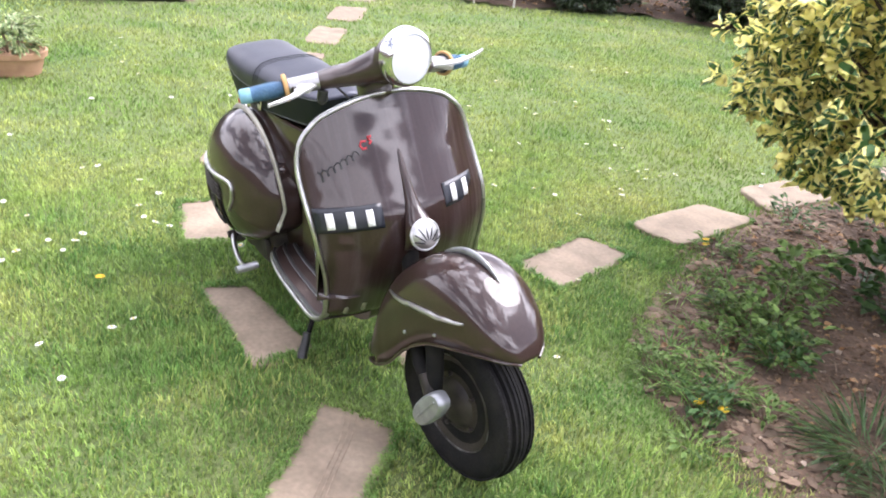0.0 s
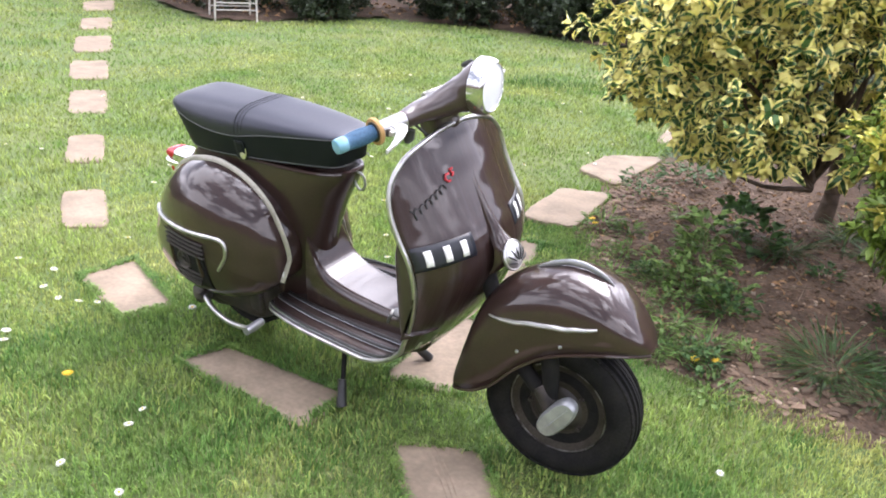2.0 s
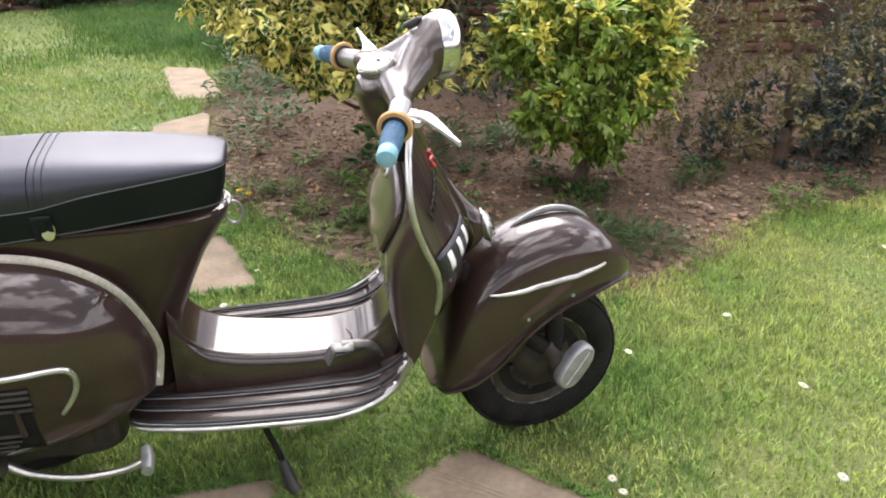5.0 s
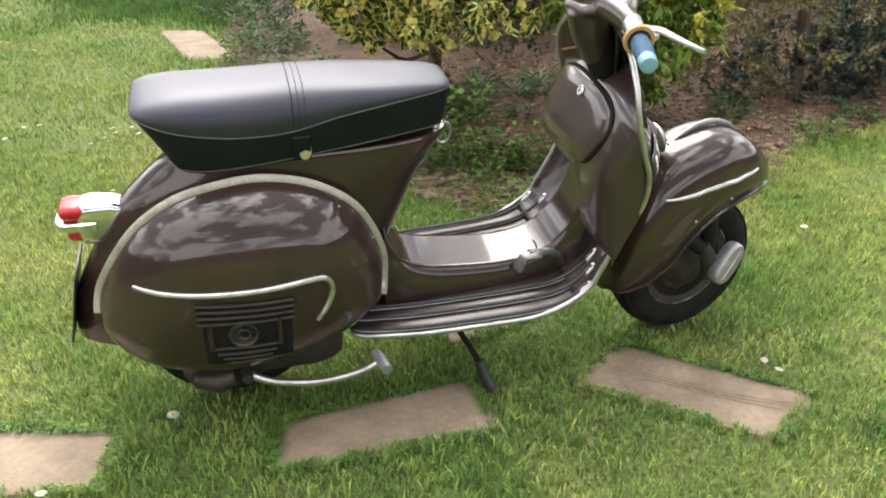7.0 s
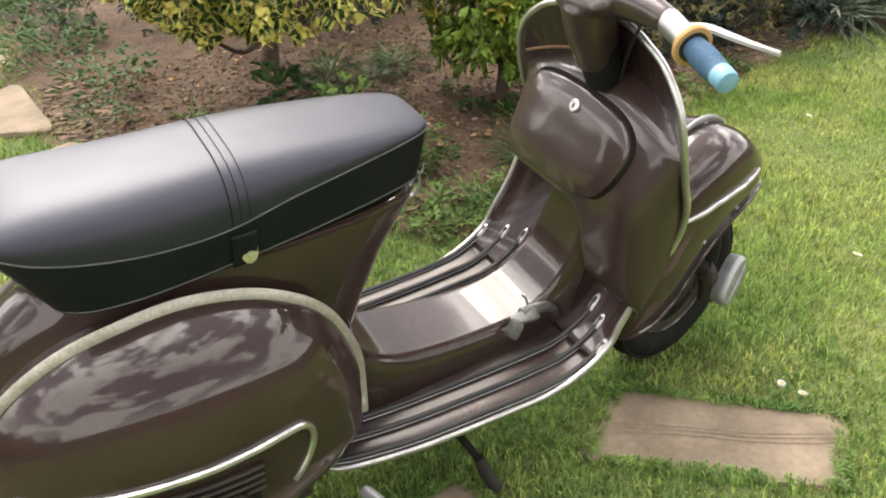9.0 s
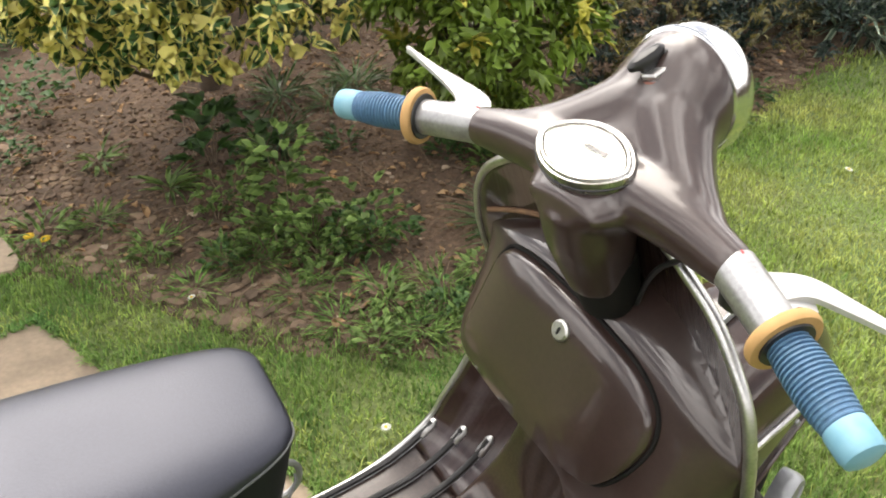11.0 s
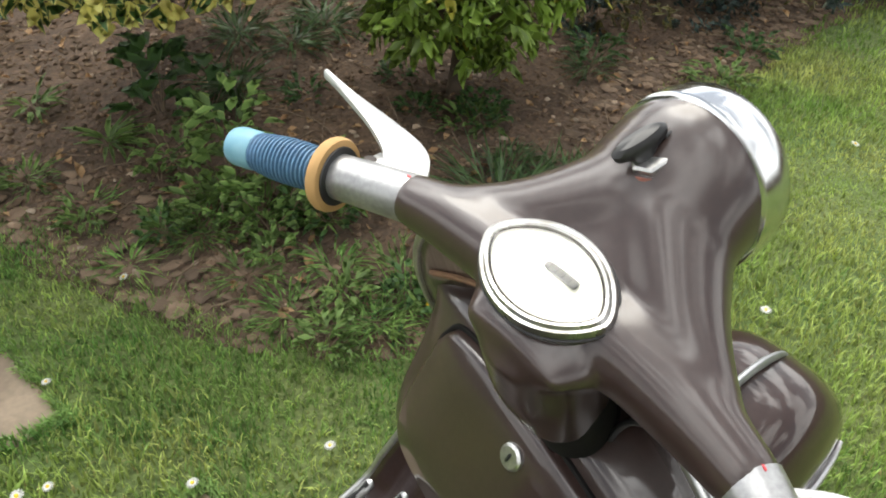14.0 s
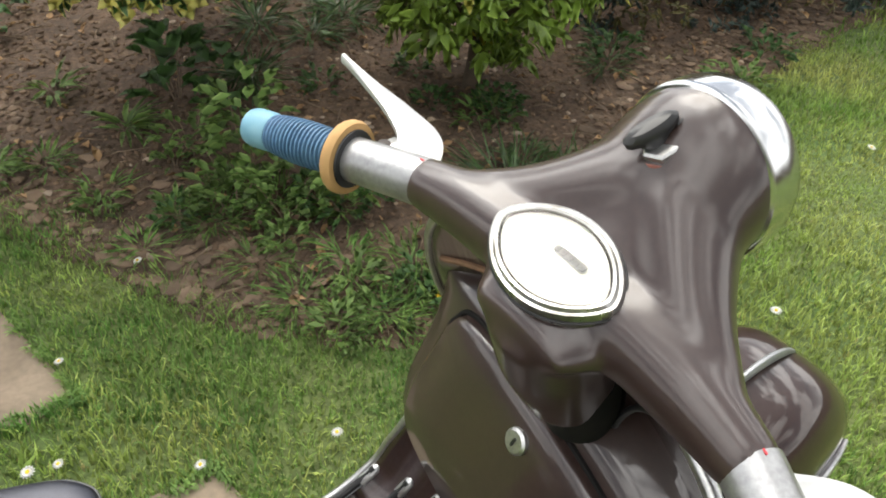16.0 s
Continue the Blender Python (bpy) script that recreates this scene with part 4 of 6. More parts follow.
def make_wheel(name, label, centre, m, parent, tilt=0):
    wm = Matrix.Translation(centre) @ Matrix.Rotation(radians(90), 4, "X")
    wheel = part(name, Shape().add(lathe([(0.030, -.030), (0.060, -.036), (0.092, -.026), (0.108, -.030), (0.126, -.036), (0.131, -.034), (0.131, .034), (0.126, .036), (0.108, .030), (0.092, .026), (0.060, .036), (0.030, .030)], 48), wm),
                 RIM_STEEL, parent, label, m=m)
    for r, h in ((.128, .037), (.094, .028)):
        part("worn_edge", Shape().add(tube([(r * math.cos(a), r * math.sin(a), h) for a in np.linspace(0, 2 * math.pi, 49)], 0.0022, 6), wm), DIRTY_BRIGHT, wheel)
    prof = [(0.124, -.030), (0.132, -.041), (0.150, -.049), (0.170, -.050), (0.186, -.046), (0.196, -.038), (0.200, -.030)]
    tread = []
    for y in (-.026, -.016, -.005, .005, .016, .026):
        s = 1 if y < 0 else -1
        tread += [(0.2035 - 0.6 * y * y / .03, y - .0035), (0.2075 - 0.6 * y * y / .03, y - .003), (0.2075 - 0.6 * y * y / .03, y + .003), (0.2035 - 0.6 * y * y / .03, y + .0035)]
    prof = prof + tread + [(r, -h) for r, h in prof[::-1]]
    tyre = part("tyre", Shape().add(lathe(prof, 72), wm), RUBBER, wheel, "black ribbed rubber tyre", sharp=30)
    lugs = Shape()
    lug = rbox(.010, .020, .007, .3, 6, 8)
    for k in range(64):
        for sy in (-1, 1):
            lugs.add(lug, wm @ Matrix.Rotation(2 * math.pi * (k + .25 * sy) / 64, 4, "Z") @ Matrix.Translation((.1955, 0, sy * .0375)) @ Matrix.Rotation(radians(90), 4, "X") @ Matrix.Rotation(radians(90 - 50 * sy), 4, "Z") @ Matrix.Rotation(radians(90), 4, "X"))
    tagged(part("shoulder_tread", lugs, RUBBER, tyre), kind="stuff")
    return wheel, wm


front_wheel, fw = make_wheel("front_wheel", "front wheel with a brown steel rim", (0.602, 0.006, 0.207), STEER, scooter)
for k in range(5):
    a = radians(36 + 72 * k)
    part("wheel_nut", Shape().add(lathe([(0.0005, 0.012), (0.006, 0.011), (0.007, 0.0)], 6), fw @ Matrix.Translation((0.075 * math.cos(a), 0.075 * math.sin(a), 0.030))), DIRTY, front_wheel)
part("drum", Shape().add(lathe([(0.0005, 0.055), (0.03, 0.054), (0.05, 0.046), (0.066, 0.034), (0.070, 0.026)], 36), fw), DIRTY, front_wheel, "dark brake drum")
rear_wheel, rw = make_wheel("rear_wheel", "rear wheel half hidden by the body", (-.600, 0.0, 0.213), None, scooter)
part("hub", Shape().add(lathe([(0.0005, 0.06), (0.05, 0.055), (0.07, 0.03)], 24), rw), DIRTY, rear_wheel)

# fork, link and its cover
fork = part("fork", tube(curve([(.286, 0, .79), (.335, 0, .66), (.372, 0, .53), (.445, -.045, .42), (.52, -.085, .345), (.575, -.098, .30)], 28), [0.028, 0.024, 0.022, 0.022, 0.020, 0.020], 14), MATT_BLACK, scooter, "dark steering fork", m=STEER)
part("link_arm", tube([(.575, -.098, .310), (.61, -.102, .26), (.615, -.100, .205)], [0.020, 0.022, 0.020], 12), DIRTY, fork)
part("damper", tube([(.585, -.085, .44), (.600, -.092, .34), (.606, -.094, .25)], [0.022, 0.022, 0.016], 12), MATT_BLACK, fork, "black front damper")
cover_m = aim((.640, -.146, .262), (0.06, -1, 0.10), (.60, 0, .80))
rings = [superring(0, 0, hx, hy, z, 32, 2.6) for hx, hy, z in ((.058, .028, -.030), (.060, .030, -.012), (.059, .029, -.002), (.054, .025, .004), (.030, .012, .006), (.001, .001, .006))]
hubc = part("link_cover", Shape().add(loft(rings), cover_m), ALLOY_DULL, fork, "grey oval aluminium link cover")
part("rib", Shape().add(tube([(-.045, 0, .006), (0, 0, .0075), (.045, 0, .006)], [0.002, 0.003, 0.002], 6), cover_m), ALLOY_DULL, hubc)

part("steering_column", tube([(.247, 0, .850), (.259, 0, .822), (.269, 0, .797), (.276, 0, .775)], [0.0365, 0.0355, 0.034, 0.030], 24), MATT_BLACK, fork, "black steering column cover")

# headset casting: overlapping forms fused by a fine remesh
raw = Shape()
head = [(.340, 1.001, .0645, .0645), (.320, .998, .066, .061), (.295, .9830, .066, .053), (.265, .9625, .066, .038), (.240, .9475, .066, .0285), (.205, .9365, .060, .0225), (.178, .9315, .044, .0125)]
raw.add(loft([[(x, hy * math.cos(a), z + hz * math.sin(a)) for a in np.linspace(0, 2 * math.pi, 28, endpoint=False)] for x, z, hy, hz in curve(head, 20)]))
raw.add(tube(curve([(.218, 0, .935), (.230, 0, .890), (.246, 0, .850), (.258, 0, .820)], 16), [0.050, 0.047, 0.041, 0.036], 20))
for sy in (-1, 1):
    raw.add(tube(curve([(.236, 0, .942), (.234, sy * .05, .945), (.229, sy * .11, .943), (.221, sy * .168, .936)], 16), [0.030, 0.031, 0.027, 0.0205], 20))
    raw.add(tube(curve([(.305, sy * .018, .985), (.262, sy * .072, .957), (.229, sy * .135, .941)], 14), [0.044, 0.032, 0.018], 18))
sp_base = aim((.2170, .004, .9705), (-0.40, 0, 0.917), (0, 1, 0))
raw.add(loft([[(0.0045 * (1 + d / .09) + hx * math.cos(a), hy * math.sin(a), d) for a in np.linspace(0, 2 * math.pi, 32, endpoint=False)] for hx, hy, d in ((.053, .034, -.008), (.050, .034, -.022), (.041, .034, -.045), (.033, .034, -.065), (.028, .033, -.090))]), sp_base)
tmp = new("headset_raw", mesh_of("headset_raw", raw, PAINT_HEAD))
rm = tmp.modifiers.new("fuse", "REMESH")
rm.mode, rm.voxel_size = "VOXEL", 0.0028
sm = tmp.modifiers.new("ease", "SMOOTH")
sm.factor, sm.iterations = 0.6, 45
headset_mesh = bpy.data.meshes.new_from_object(tmp.evaluated_get(bpy.context.evaluated_depsgraph_get()))
bpy.data.objects.remove(tmp)
headset_mesh.polygons.foreach_set("use_smooth", [True] * len(headset_mesh.polygons))
if not headset_mesh.materials:
    headset_mesh.materials.append(PAINT_HEAD)
headset = new("headset", headset_mesh)
headset.parent, headset.matrix_basis = scooter, HEAD
headset["label"] = "glossy brown handlebar headset"

hl_m = aim((.341, 0, 1.000), (1, 0, -0.02), (0, 1, 0))
hl = part("headlight_rim", Shape().add(lathe([(.0640, -.012), (.0668, -.010), (.0675, .004), (.0655, .018), (.0600, .026), (.0560, .028), (.0545, .024), (.0560, .010)], 56), hl_m), CHROME, headset, "chrome headlight rim")
part("lens", Shape().add(lathe([(.0560, .0235), (.045, .0285), (.030, .0320), (.012, .0340), (.0005, .0345)], 44), hl_m), LENS_GLASS, hl, "ribbed headlight glass, whitened for its bright reflection").visible_shadow = False
part("reflector", Shape().add(lathe([(.056, .022), (.048, .004), (.034, -.012), (.016, -.020), (.0005, -.021)], 44), hl_m), CHROME, hl, "silvered headlight reflector")
part("bulb", Shape().add(lathe([(.0005, .008), (.006, .005), (.008, -.002), (.006, -.018)], 16), hl_m), WHITE, hl)

# speedometer, a rounded lens shape
sp_m = aim((.2170, .004, .9705), (-0.40, 0, 0.917), (0, 1, 0))


def clam(k, dh, n=72):
    """Lens outline with two blunt points; k shrinks it towards the middle."""
    out = []
    for a in np.linspace(0, 2 * math.pi, n, endpoint=False):
        c = math.cos(a)
        h = (1 - abs(c) ** 2.2 + 1.2 * abs(math.sin(a))) / 2.2
        inset = (1 - k) * 0.060
        out.append((0.0055 + (0.0555 - inset * 1.15) * c, math.copysign(max(0.0, (0.0350 - inset) * h), math.sin(a)) if abs(math.sin(a)) > 1e-6 else 0.0, dh))
    return out


speedo = part("speedometer", Shape().add(loft([clam(1.045, -.012), clam(1.045, .001), clam(1.025, .0040), clam(1.005, .0035), clam(.985, .0035), clam(.955, .006), clam(.92, .0055), clam(.90, .003), clam(.90, -.004)]), sp_m), DULL_CHROME, headset, "chrome rimmed speedometer with a cream dial")
part("dial", Shape().add(loft([clam(.905, -.002), clam(.905, .0015), clam(.40, .0015)]), sp_m), CREAM, speedo, "blank cream dial")
glass_v, glass_f = loft([clam(.90, .0048), clam(.7, .0068), clam(.45, .0076)])
part("dial_glass", Shape().add((glass_v, glass_f[:-2] + glass_f[-1:]), sp_m), GLASS, speedo, "domed clear glass").visible_shadow = False
part("gasket", Shape().add(tube([sp_m @ Vector(p) for p in clam(1.05, -.003) + clam(1.05, -.003)[:1]], 0.0012, 6)), BLACK, speedo)
part("inner_line", Shape().add(tube([sp_m @ Vector(p) for p in clam(.905, .0032) + clam(.905, .0032)[:1]], 0.0011, 6)), DIRTY, speedo)
odo = part("odometer", Shape().add(rbox(0.028, 0.0062, 0.0016, 0.2, 8), sp_m @ Matrix.Translation((-.004, -.006, .0030))), STITCH, speedo, "small grey odometer window")
for k in range(5):
    part("digit_bar", Shape().add(rbox(0.0042, 0.0044, 0.0010, 0.2, 6), sp_m @ Matrix.Translation((-.016 + .006 * k, -.006, .0042))), BLACK, odo)

# ignition switch on the head
ig_m = aim((.2985, .0065, 1.0285), (-0.42, 0.16, 0.89), (1, -0.30, 0))
ign = part("ignition_switch", Shape().add(lathe([(.0160, -.008), (.0160, .0005), (.0150, .0015), (.0005, .0015)], 28), ig_m), RUST, headset, "ignition switch on worn red primer")
part("nut", Shape().add(lathe([(.0140, -.001), (.0140, .006), (.0120, .0075), (.006, .0075)], 6), ig_m), ALLOY, ign, smooth=False)
part("key", Shape().add(loft([superring(0, 0, hx, hy, z, 24, 2.2) for hx, hy, z in ((.008, .008, .005), (.012, .008, .011), (.0195, .0080, .014), (.0205, .0078, .019), (.016, .0055, .0225), (.002, .001, .0235))]), ig_m @ Matrix.Translation((-.002, .006, 0))), BLACK, ign, "black switch key")
part("cable_stub", Shape().add(tube([(.014, .003, .012), (.030, .003, .011), (.046, .001, .006), (.050, .000, .001)], [0.0026, 0.0030, 0.0028, 0.0022], 8), ig_m), BLACK, ign)
part("red_tip", Shape().add(tube([(.018, .003, .0095), (.022, .003, .0088)], 0.0034, 8), ig_m), RED_MARK, ign)

# controls: collar, lever, ring and grip on each side
for sy in (-1, 1):
    P = (lambda t: Vector((.221 - .060 * t, .166 + .173 * t, .936 - .023 * t))) if sy > 0 else (lambda t: Vector((.221 - .067 * t, -.166 - .163 * t, .936 - .031 * t)))
    d = (P(1) - P(0)).normalized()
    collar = part("collar", tube([P(-.03), P(0), P(.2), P(.38)], [0.0200, 0.0200, 0.0195, 0.0190], 24), COLLAR, headset, "pale aluminium twist collar")
    ring = part("foam_ring", Shape().add(lathe([(.016, -.004), (.0300, -.004), (.0315, -.001), (.0315, .003), (.0300, .006), (.016, .006)], 36), aim(P(.40), d, (0, 0, 1))), TAN, headset, "tan foam ring")
    part("washer", Shape().add(lathe([(.014, -.006), (.0245, -.006), (.0250, -.0045), (.014, -.0045)], 30), aim(P(.40), d, (0, 0, 1))), BLACK, ring)
    part("washer", Shape().add(lathe([(.014, .0062), (.0235, .0062), (.0230, .008), (.014, .008)], 30), aim(P(.40), d, (0, 0, 1))), BLACK, ring)
    gpts, grad = [], []
    for k in range(109):
        t = k / 108
        gpts.append(P(.44 + .42 * t))
        grad.append(0.0162 + 0.0026 * math.sin(t * math.pi) ** 0.8 + (0.0012 if k % 6 in (1, 2, 3) else -0.0014) * (1 - 0.75 * max(0, t - .6) / .4))
    grip = part("grip", tube(gpts, grad, 22), GRIP, headset, "ribbed blue rubber grip", sharp=25)
    part("grip_end", tube([P(.855), P(.87), P(.97), P(1.0), P(1.012)], [0.0165, 0.0174, 0.0174, 0.0158, 0.011], 22), GRIP_END, grip, "faded pale blue grip end")
    part("red_tick", Shape().add(rbox(0.004, 0.0014, 0.001), aim(P(.0) + Vector((0, 0, .0204)), (0, 0, 1), d)), RED_MARK, collar)
    # lever: flat blade from the collar's front, sweeping outwards
    a0, a1 = P(.02), P(.34)
    fwd = Vector((1, 0, 0)) - d * d.x
    fwd.normalize()
    upv = Vector((0, 0, 1))
    tip = Vector((.281, -.325, .917)) if sy < 0 else Vector((.247, .327, .962))
    mids = ((.250, -.214, .934), (.266, -.250, .926), (.275, -.292, .920)) if sy < 0 else ((.247, .206, .941), (.254, .246, .945), (.252, .288, .952))
    line = curve([P(.12) + fwd * .012, *(Vector(q) for q in mids), tip], 26)
    blade = []
    for i, q in enumerate(line):
        t = i / 25
        tang = Vector(line[min(i + 1, 25)] - line[max(i - 1, 0)]).normalized()
        side = tang.cross(upv).normalized()
        w, h = (0.050 if sy > 0 else 0.036) * (1 - t) ** 1.5 + 0.0050, 0.0042
        blade.append([Vector(q) + side * (w * 0.5 * cx) + upv * (h * cz) for cx, cz in ((-1, -.6), (-.6, -1), (.6, -1), (1, -.6), (1, .6), (.6, 1), (-.6, 1), (-1, .6))])
    root = [a0 + fwd * 0.010, a1 + fwd * 0.010]
    lever = part("lever", loft(blade), LEVER, headset, "pale aluminium hand lever")
    web = [[P(.06) + fwd * .012 + upv * .006, P(.34) + fwd * .012 + upv * .006, P(.34) + fwd * .012 - upv * .006, P(.06) + fwd * .012 - upv * .006],
           [P(.08) + fwd * .030 + upv * .006, P(.33) + fwd * .026 + upv * .006, P(.33) + fwd * .026 - upv * .006, P(.08) + fwd * .030 - upv * .006],
           [P(.14) + fwd * .052 + upv * .005, P(.32) + fwd * .042 + upv * .005, P(.32) + fwd * .042 - upv * .004, P(.14) + fwd * .052 - upv * .004]]
    part("lever_bracket", loft(web), LEVER, lever, sharp=25)
    part("pivot_screw", Shape().add(lathe([(.0005, .0075), (.0055, .007), (.0065, .004), (.0065, -.008)], 16), Matrix.Translation(P(.31) + fwd * .026)), DIRTY, lever)

# cables hanging behind the head
part("cable", tube(curve([(.235, -.11, .925), (.27, -.06, .86), (.288, -.035, .80), (.292, -.03, .74)], 20), 0.0030, 8), BLACK, scooter, "thin black control cable")
part("horn_switch", tube([(.240, -.150, .915), (.238, -.152, .895), (.232, -.150, .885)], [0.012, 0.013, 0.008], 10), BLACK, scooter, "small black switch under the bar", m=STEER)

# stand, kick starter, engine underside
stand = part("centre_stand", tube([(-.075, -.09, .205), (-.075, 0, .200), (-.075, .09, .205)], 0.010, 10), DIRTY, scooter, "dark metal centre stand")
for sy, zf in ((-1, .040), (1, -.026)):
    leg = part("leg", tube(curve([(-.075, sy * .085, .205), (-.062, sy * .105, .165), (-.03, sy * .150, zf + .075), (-.012, sy * .180, zf + .03)], 14), 0.0075, 10), MATT_BLACK, stand)
    part("rubber_foot", tube([(-.022, sy * .165, zf + .062), (-.012, sy * .180, zf + .03), (-.002, sy * .195, zf + .008), (.004, sy * .200, zf - .004)], [0.012, 0.014, 0.015, 0.016], 12), BLACK, leg, "black rubber foot")
kick = part("kick_starter", tube(curve([(-.578, -.205, .205), (-.52, -.222, .186), (-.43, -.236, .180), (-.34, -.243, .196), (-.288, -.246, .222)], 26), [0.011, 0.0085, 0.008, 0.008, 0.009], 10), ALLOY, scooter, "bright metal kick starter lever")
part("kick_pedal", tube([(-.292, -.215, .222), (-.284, -.246, .226), (-.278, -.285, .230)], [0.012, 0.0135, 0.012], 12), ALLOY_DULL, kick, "worn grey pedal rubber")
part("pivot", Shape().add(lathe([(.0005, .014), (.012, .012), (.014, -.02)], 16), aim((-.578, -.212, .205), (0, -1, 0))), DIRTY, kick)
engine = part("engine", Shape().add(rbox(.34, .20, .17, .3), Matrix.Translation((-.52, -.06, .235))), DIRTY, scooter, "oily dark engine casing")
part("silencer", tube([(-.72, -.10, .165), (-.70, -.10, .165), (-.60, -.10, .160), (-.52, -.09, .168), (-.505, -.09, .170)], [0.03, 0.052, 0.055, 0.050, 0.025], 18, squash=0.8), DIRTY, engine, "dark exhaust silencer")
part("heat_shroud", tube([(-.60, -.18, .185), (-.64, -.17, .165), (-.69, -.15, .160)], [0.02, 0.028, 0.02], 14), DIRTY, engine)
part("bracket", Shape().add(rbox(.05, .02, .07, .3), Matrix.Translation((-.385, -.15, .225))), DIRTY, engine)


# ---- garden ground ----
BED = [(-.55, 3.9), (-.55, 3.3), (-.49, 2.5), (-.43, 2.35), (-.28, 1.74), (-.17, 1.67), (-.07, 1.54), (.07, 1.28), (.28, .99), (.52, .85), (.98, .84), (1.35, .95), (1.60, 1.15), (2.0, 1.44), (2.5, 1.60), (2.95, 1.76), (3.6, 1.78), (4.5, 1.80), (7.5, 1.95), (7.5, 7.0), (-.5, 7.0)]
FAR_BED = [(-12, 6.3), (-8.3, 4.75), (-6.7, 4.35), (-6.25, 5.2), (-6.0, 6.6), (-4.7, 7.35), (-3.2, 7.5), (-2.0, 8.05), (-1.2, 7.9), (-.85, 6.9), (-.6, 7.0), (-.6, 11), (-12, 11)]
SIDE_BED = [(-7.0, -4.5), (-6.2, -1.5), (-6.2, 1.1), (-7.0, 1.7), (-9.5, 2.2), (-12, 2.2), (-12, -4.5)]


def bed_depth(x, y):
    """Rough distance inside the flower bed's edge."""
    d = np.full(np.shape(x), 9.0)
    for (x0, y0), (x1, y1) in zip(BED, BED[1:] + BED[:1]):
        ax, ay = x1 - x0, y1 - y0
        t = np.clip(((x - x0) * ax + (y - y0) * ay) / (ax * ax + ay * ay), 0, 1)
        d = np.minimum(d, np.hypot(x - x0 - t * ax, y - y0 - t * ay))
    return np.where(inside(x, y, BED), d, -d)


# one sheet of ground to the horizon
gx = np.concatenate([[-400, -120, -40, -20], np.linspace(-12, 8, 81), [14, 30, 100, 400]])
gv = [(x, y, -0.012 + (0.008 * noise.noise((x * 1.3, y * 1.3, 0)) if abs(x) < 12 and abs(y) < 12 else 0)) for y in gx for x in gx]
gn = len(gx)
solo("ground", (gv, [(j * gn + i, j * gn + i + 1, (j + 1) * gn + i + 1, (j + 1) * gn + i) for j in range(gn - 1) for i in range(gn - 1)]), TURF,
     "mossy green lawn turf", "lawn", kind="structure")

# flower bed soil: a low, lumpy mound
bx, by = np.meshgrid(np.linspace(-.8, 7.4, 330), np.linspace(.7, 6.6, 240))
dep = bed_depth(bx.ravel(), by.ravel()).reshape(bx.shape)
bz = np.array([[noise.noise((x * 6, y * 6, 3)) * 0.016 + noise.noise((x * 19, y * 19, 5)) * 0.012 + noise.noise((x * 45, y * 45, 1)) * 0.006 for x, y in zip(rx, ry)] for rx, ry in zip(bx, by)])
z_soil = np.clip(dep / 0.18, -1, 1) * 0.018 - 0.004 + bz * np.clip(dep / 0.1 + 0.6, 0.2, 1) + 0.03 * np.clip((dep - .2) / 1.2, 0, 1)


def soil_z(x, y):
    i = np.clip(((np.asarray(x) + .8) / 8.2 * 329).round().astype(int), 0, 329)
    j = np.clip(((np.asarray(y) - .7) / 5.9 * 239).round().astype(int), 0, 239)
    return z_soil[j, i]


keep = dep > -0.10
sv = np.stack([bx, by, z_soil], -1).reshape(-1, 3)
idx = np.arange(bx.size).reshape(bx.shape)
ok = keep[:-1, :-1] & keep[1:, :-1] & keep[:-1, 1:] & keep[1:, 1:]
quads = np.stack([idx[:-1, :-1][ok], idx[:-1, 1:][ok], idx[1:, 1:][ok], idx[1:, :-1][ok]], 1)
soil = new("flower_bed_soil", raw_mesh("flower_bed_soil", sv, quads.ravel(), np.full(len(quads), 4), SOIL))
tagged(soil, "bare dry brown soil of the flower bed", "soil", kind="structure")

for nm, poly in (("far_bed", FAR_BED), ("side_bed", SIDE_BED)):
    xs, ys = [p[0] for p in poly], [p[1] for p in poly]
    fx, fy = np.meshgrid(np.linspace(min(xs), max(xs), 70), np.linspace(min(ys), max(ys), 60))
    ins = inside(fx.ravel(), fy.ravel(), poly).reshape(fx.shape)
    fz = np.array([[noise.noise((x * 3, y * 3, 2)) * 0.05 + 0.01 for x, y in zip(rx, ry)] for rx, ry in zip(fx, fy)])
    idf = np.arange(fx.size).reshape(fx.shape)
    okf = ins[:-1, :-1] & ins[1:, :-1] & ins[:-1, 1:] & ins[1:, 1:]
    qf = np.stack([idf[:-1, :-1][okf], idf[:-1, 1:][okf], idf[1:, 1:][okf], idf[1:, :-1][okf]], 1)
    tagged(new(nm, raw_mesh(nm, np.stack([fx, fy, fz], -1).reshape(-1, 3), qf.ravel(), np.full(len(qf), 4), SOIL)), "brown soil strip under the far shrubs", "soil", kind="structure")

def rounded(poly):
    """Outline with its corners cut round."""
    q = np.array(poly, float)
    out = []
    for i in range(len(q)):
        a, b, c = q[i - 1], q[i], q[(i + 1) % len(q)]
        p0, p1 = b + (a - b) * .13, b + (c - b) * .13
        for t in (0, .33, .67, 1):
            out.append(tuple((1 - t) ** 2 * p0 + 2 * t * (1 - t) * (b + (p0 + p1 - 2 * b) * .15) + t * t * p1))
    return out


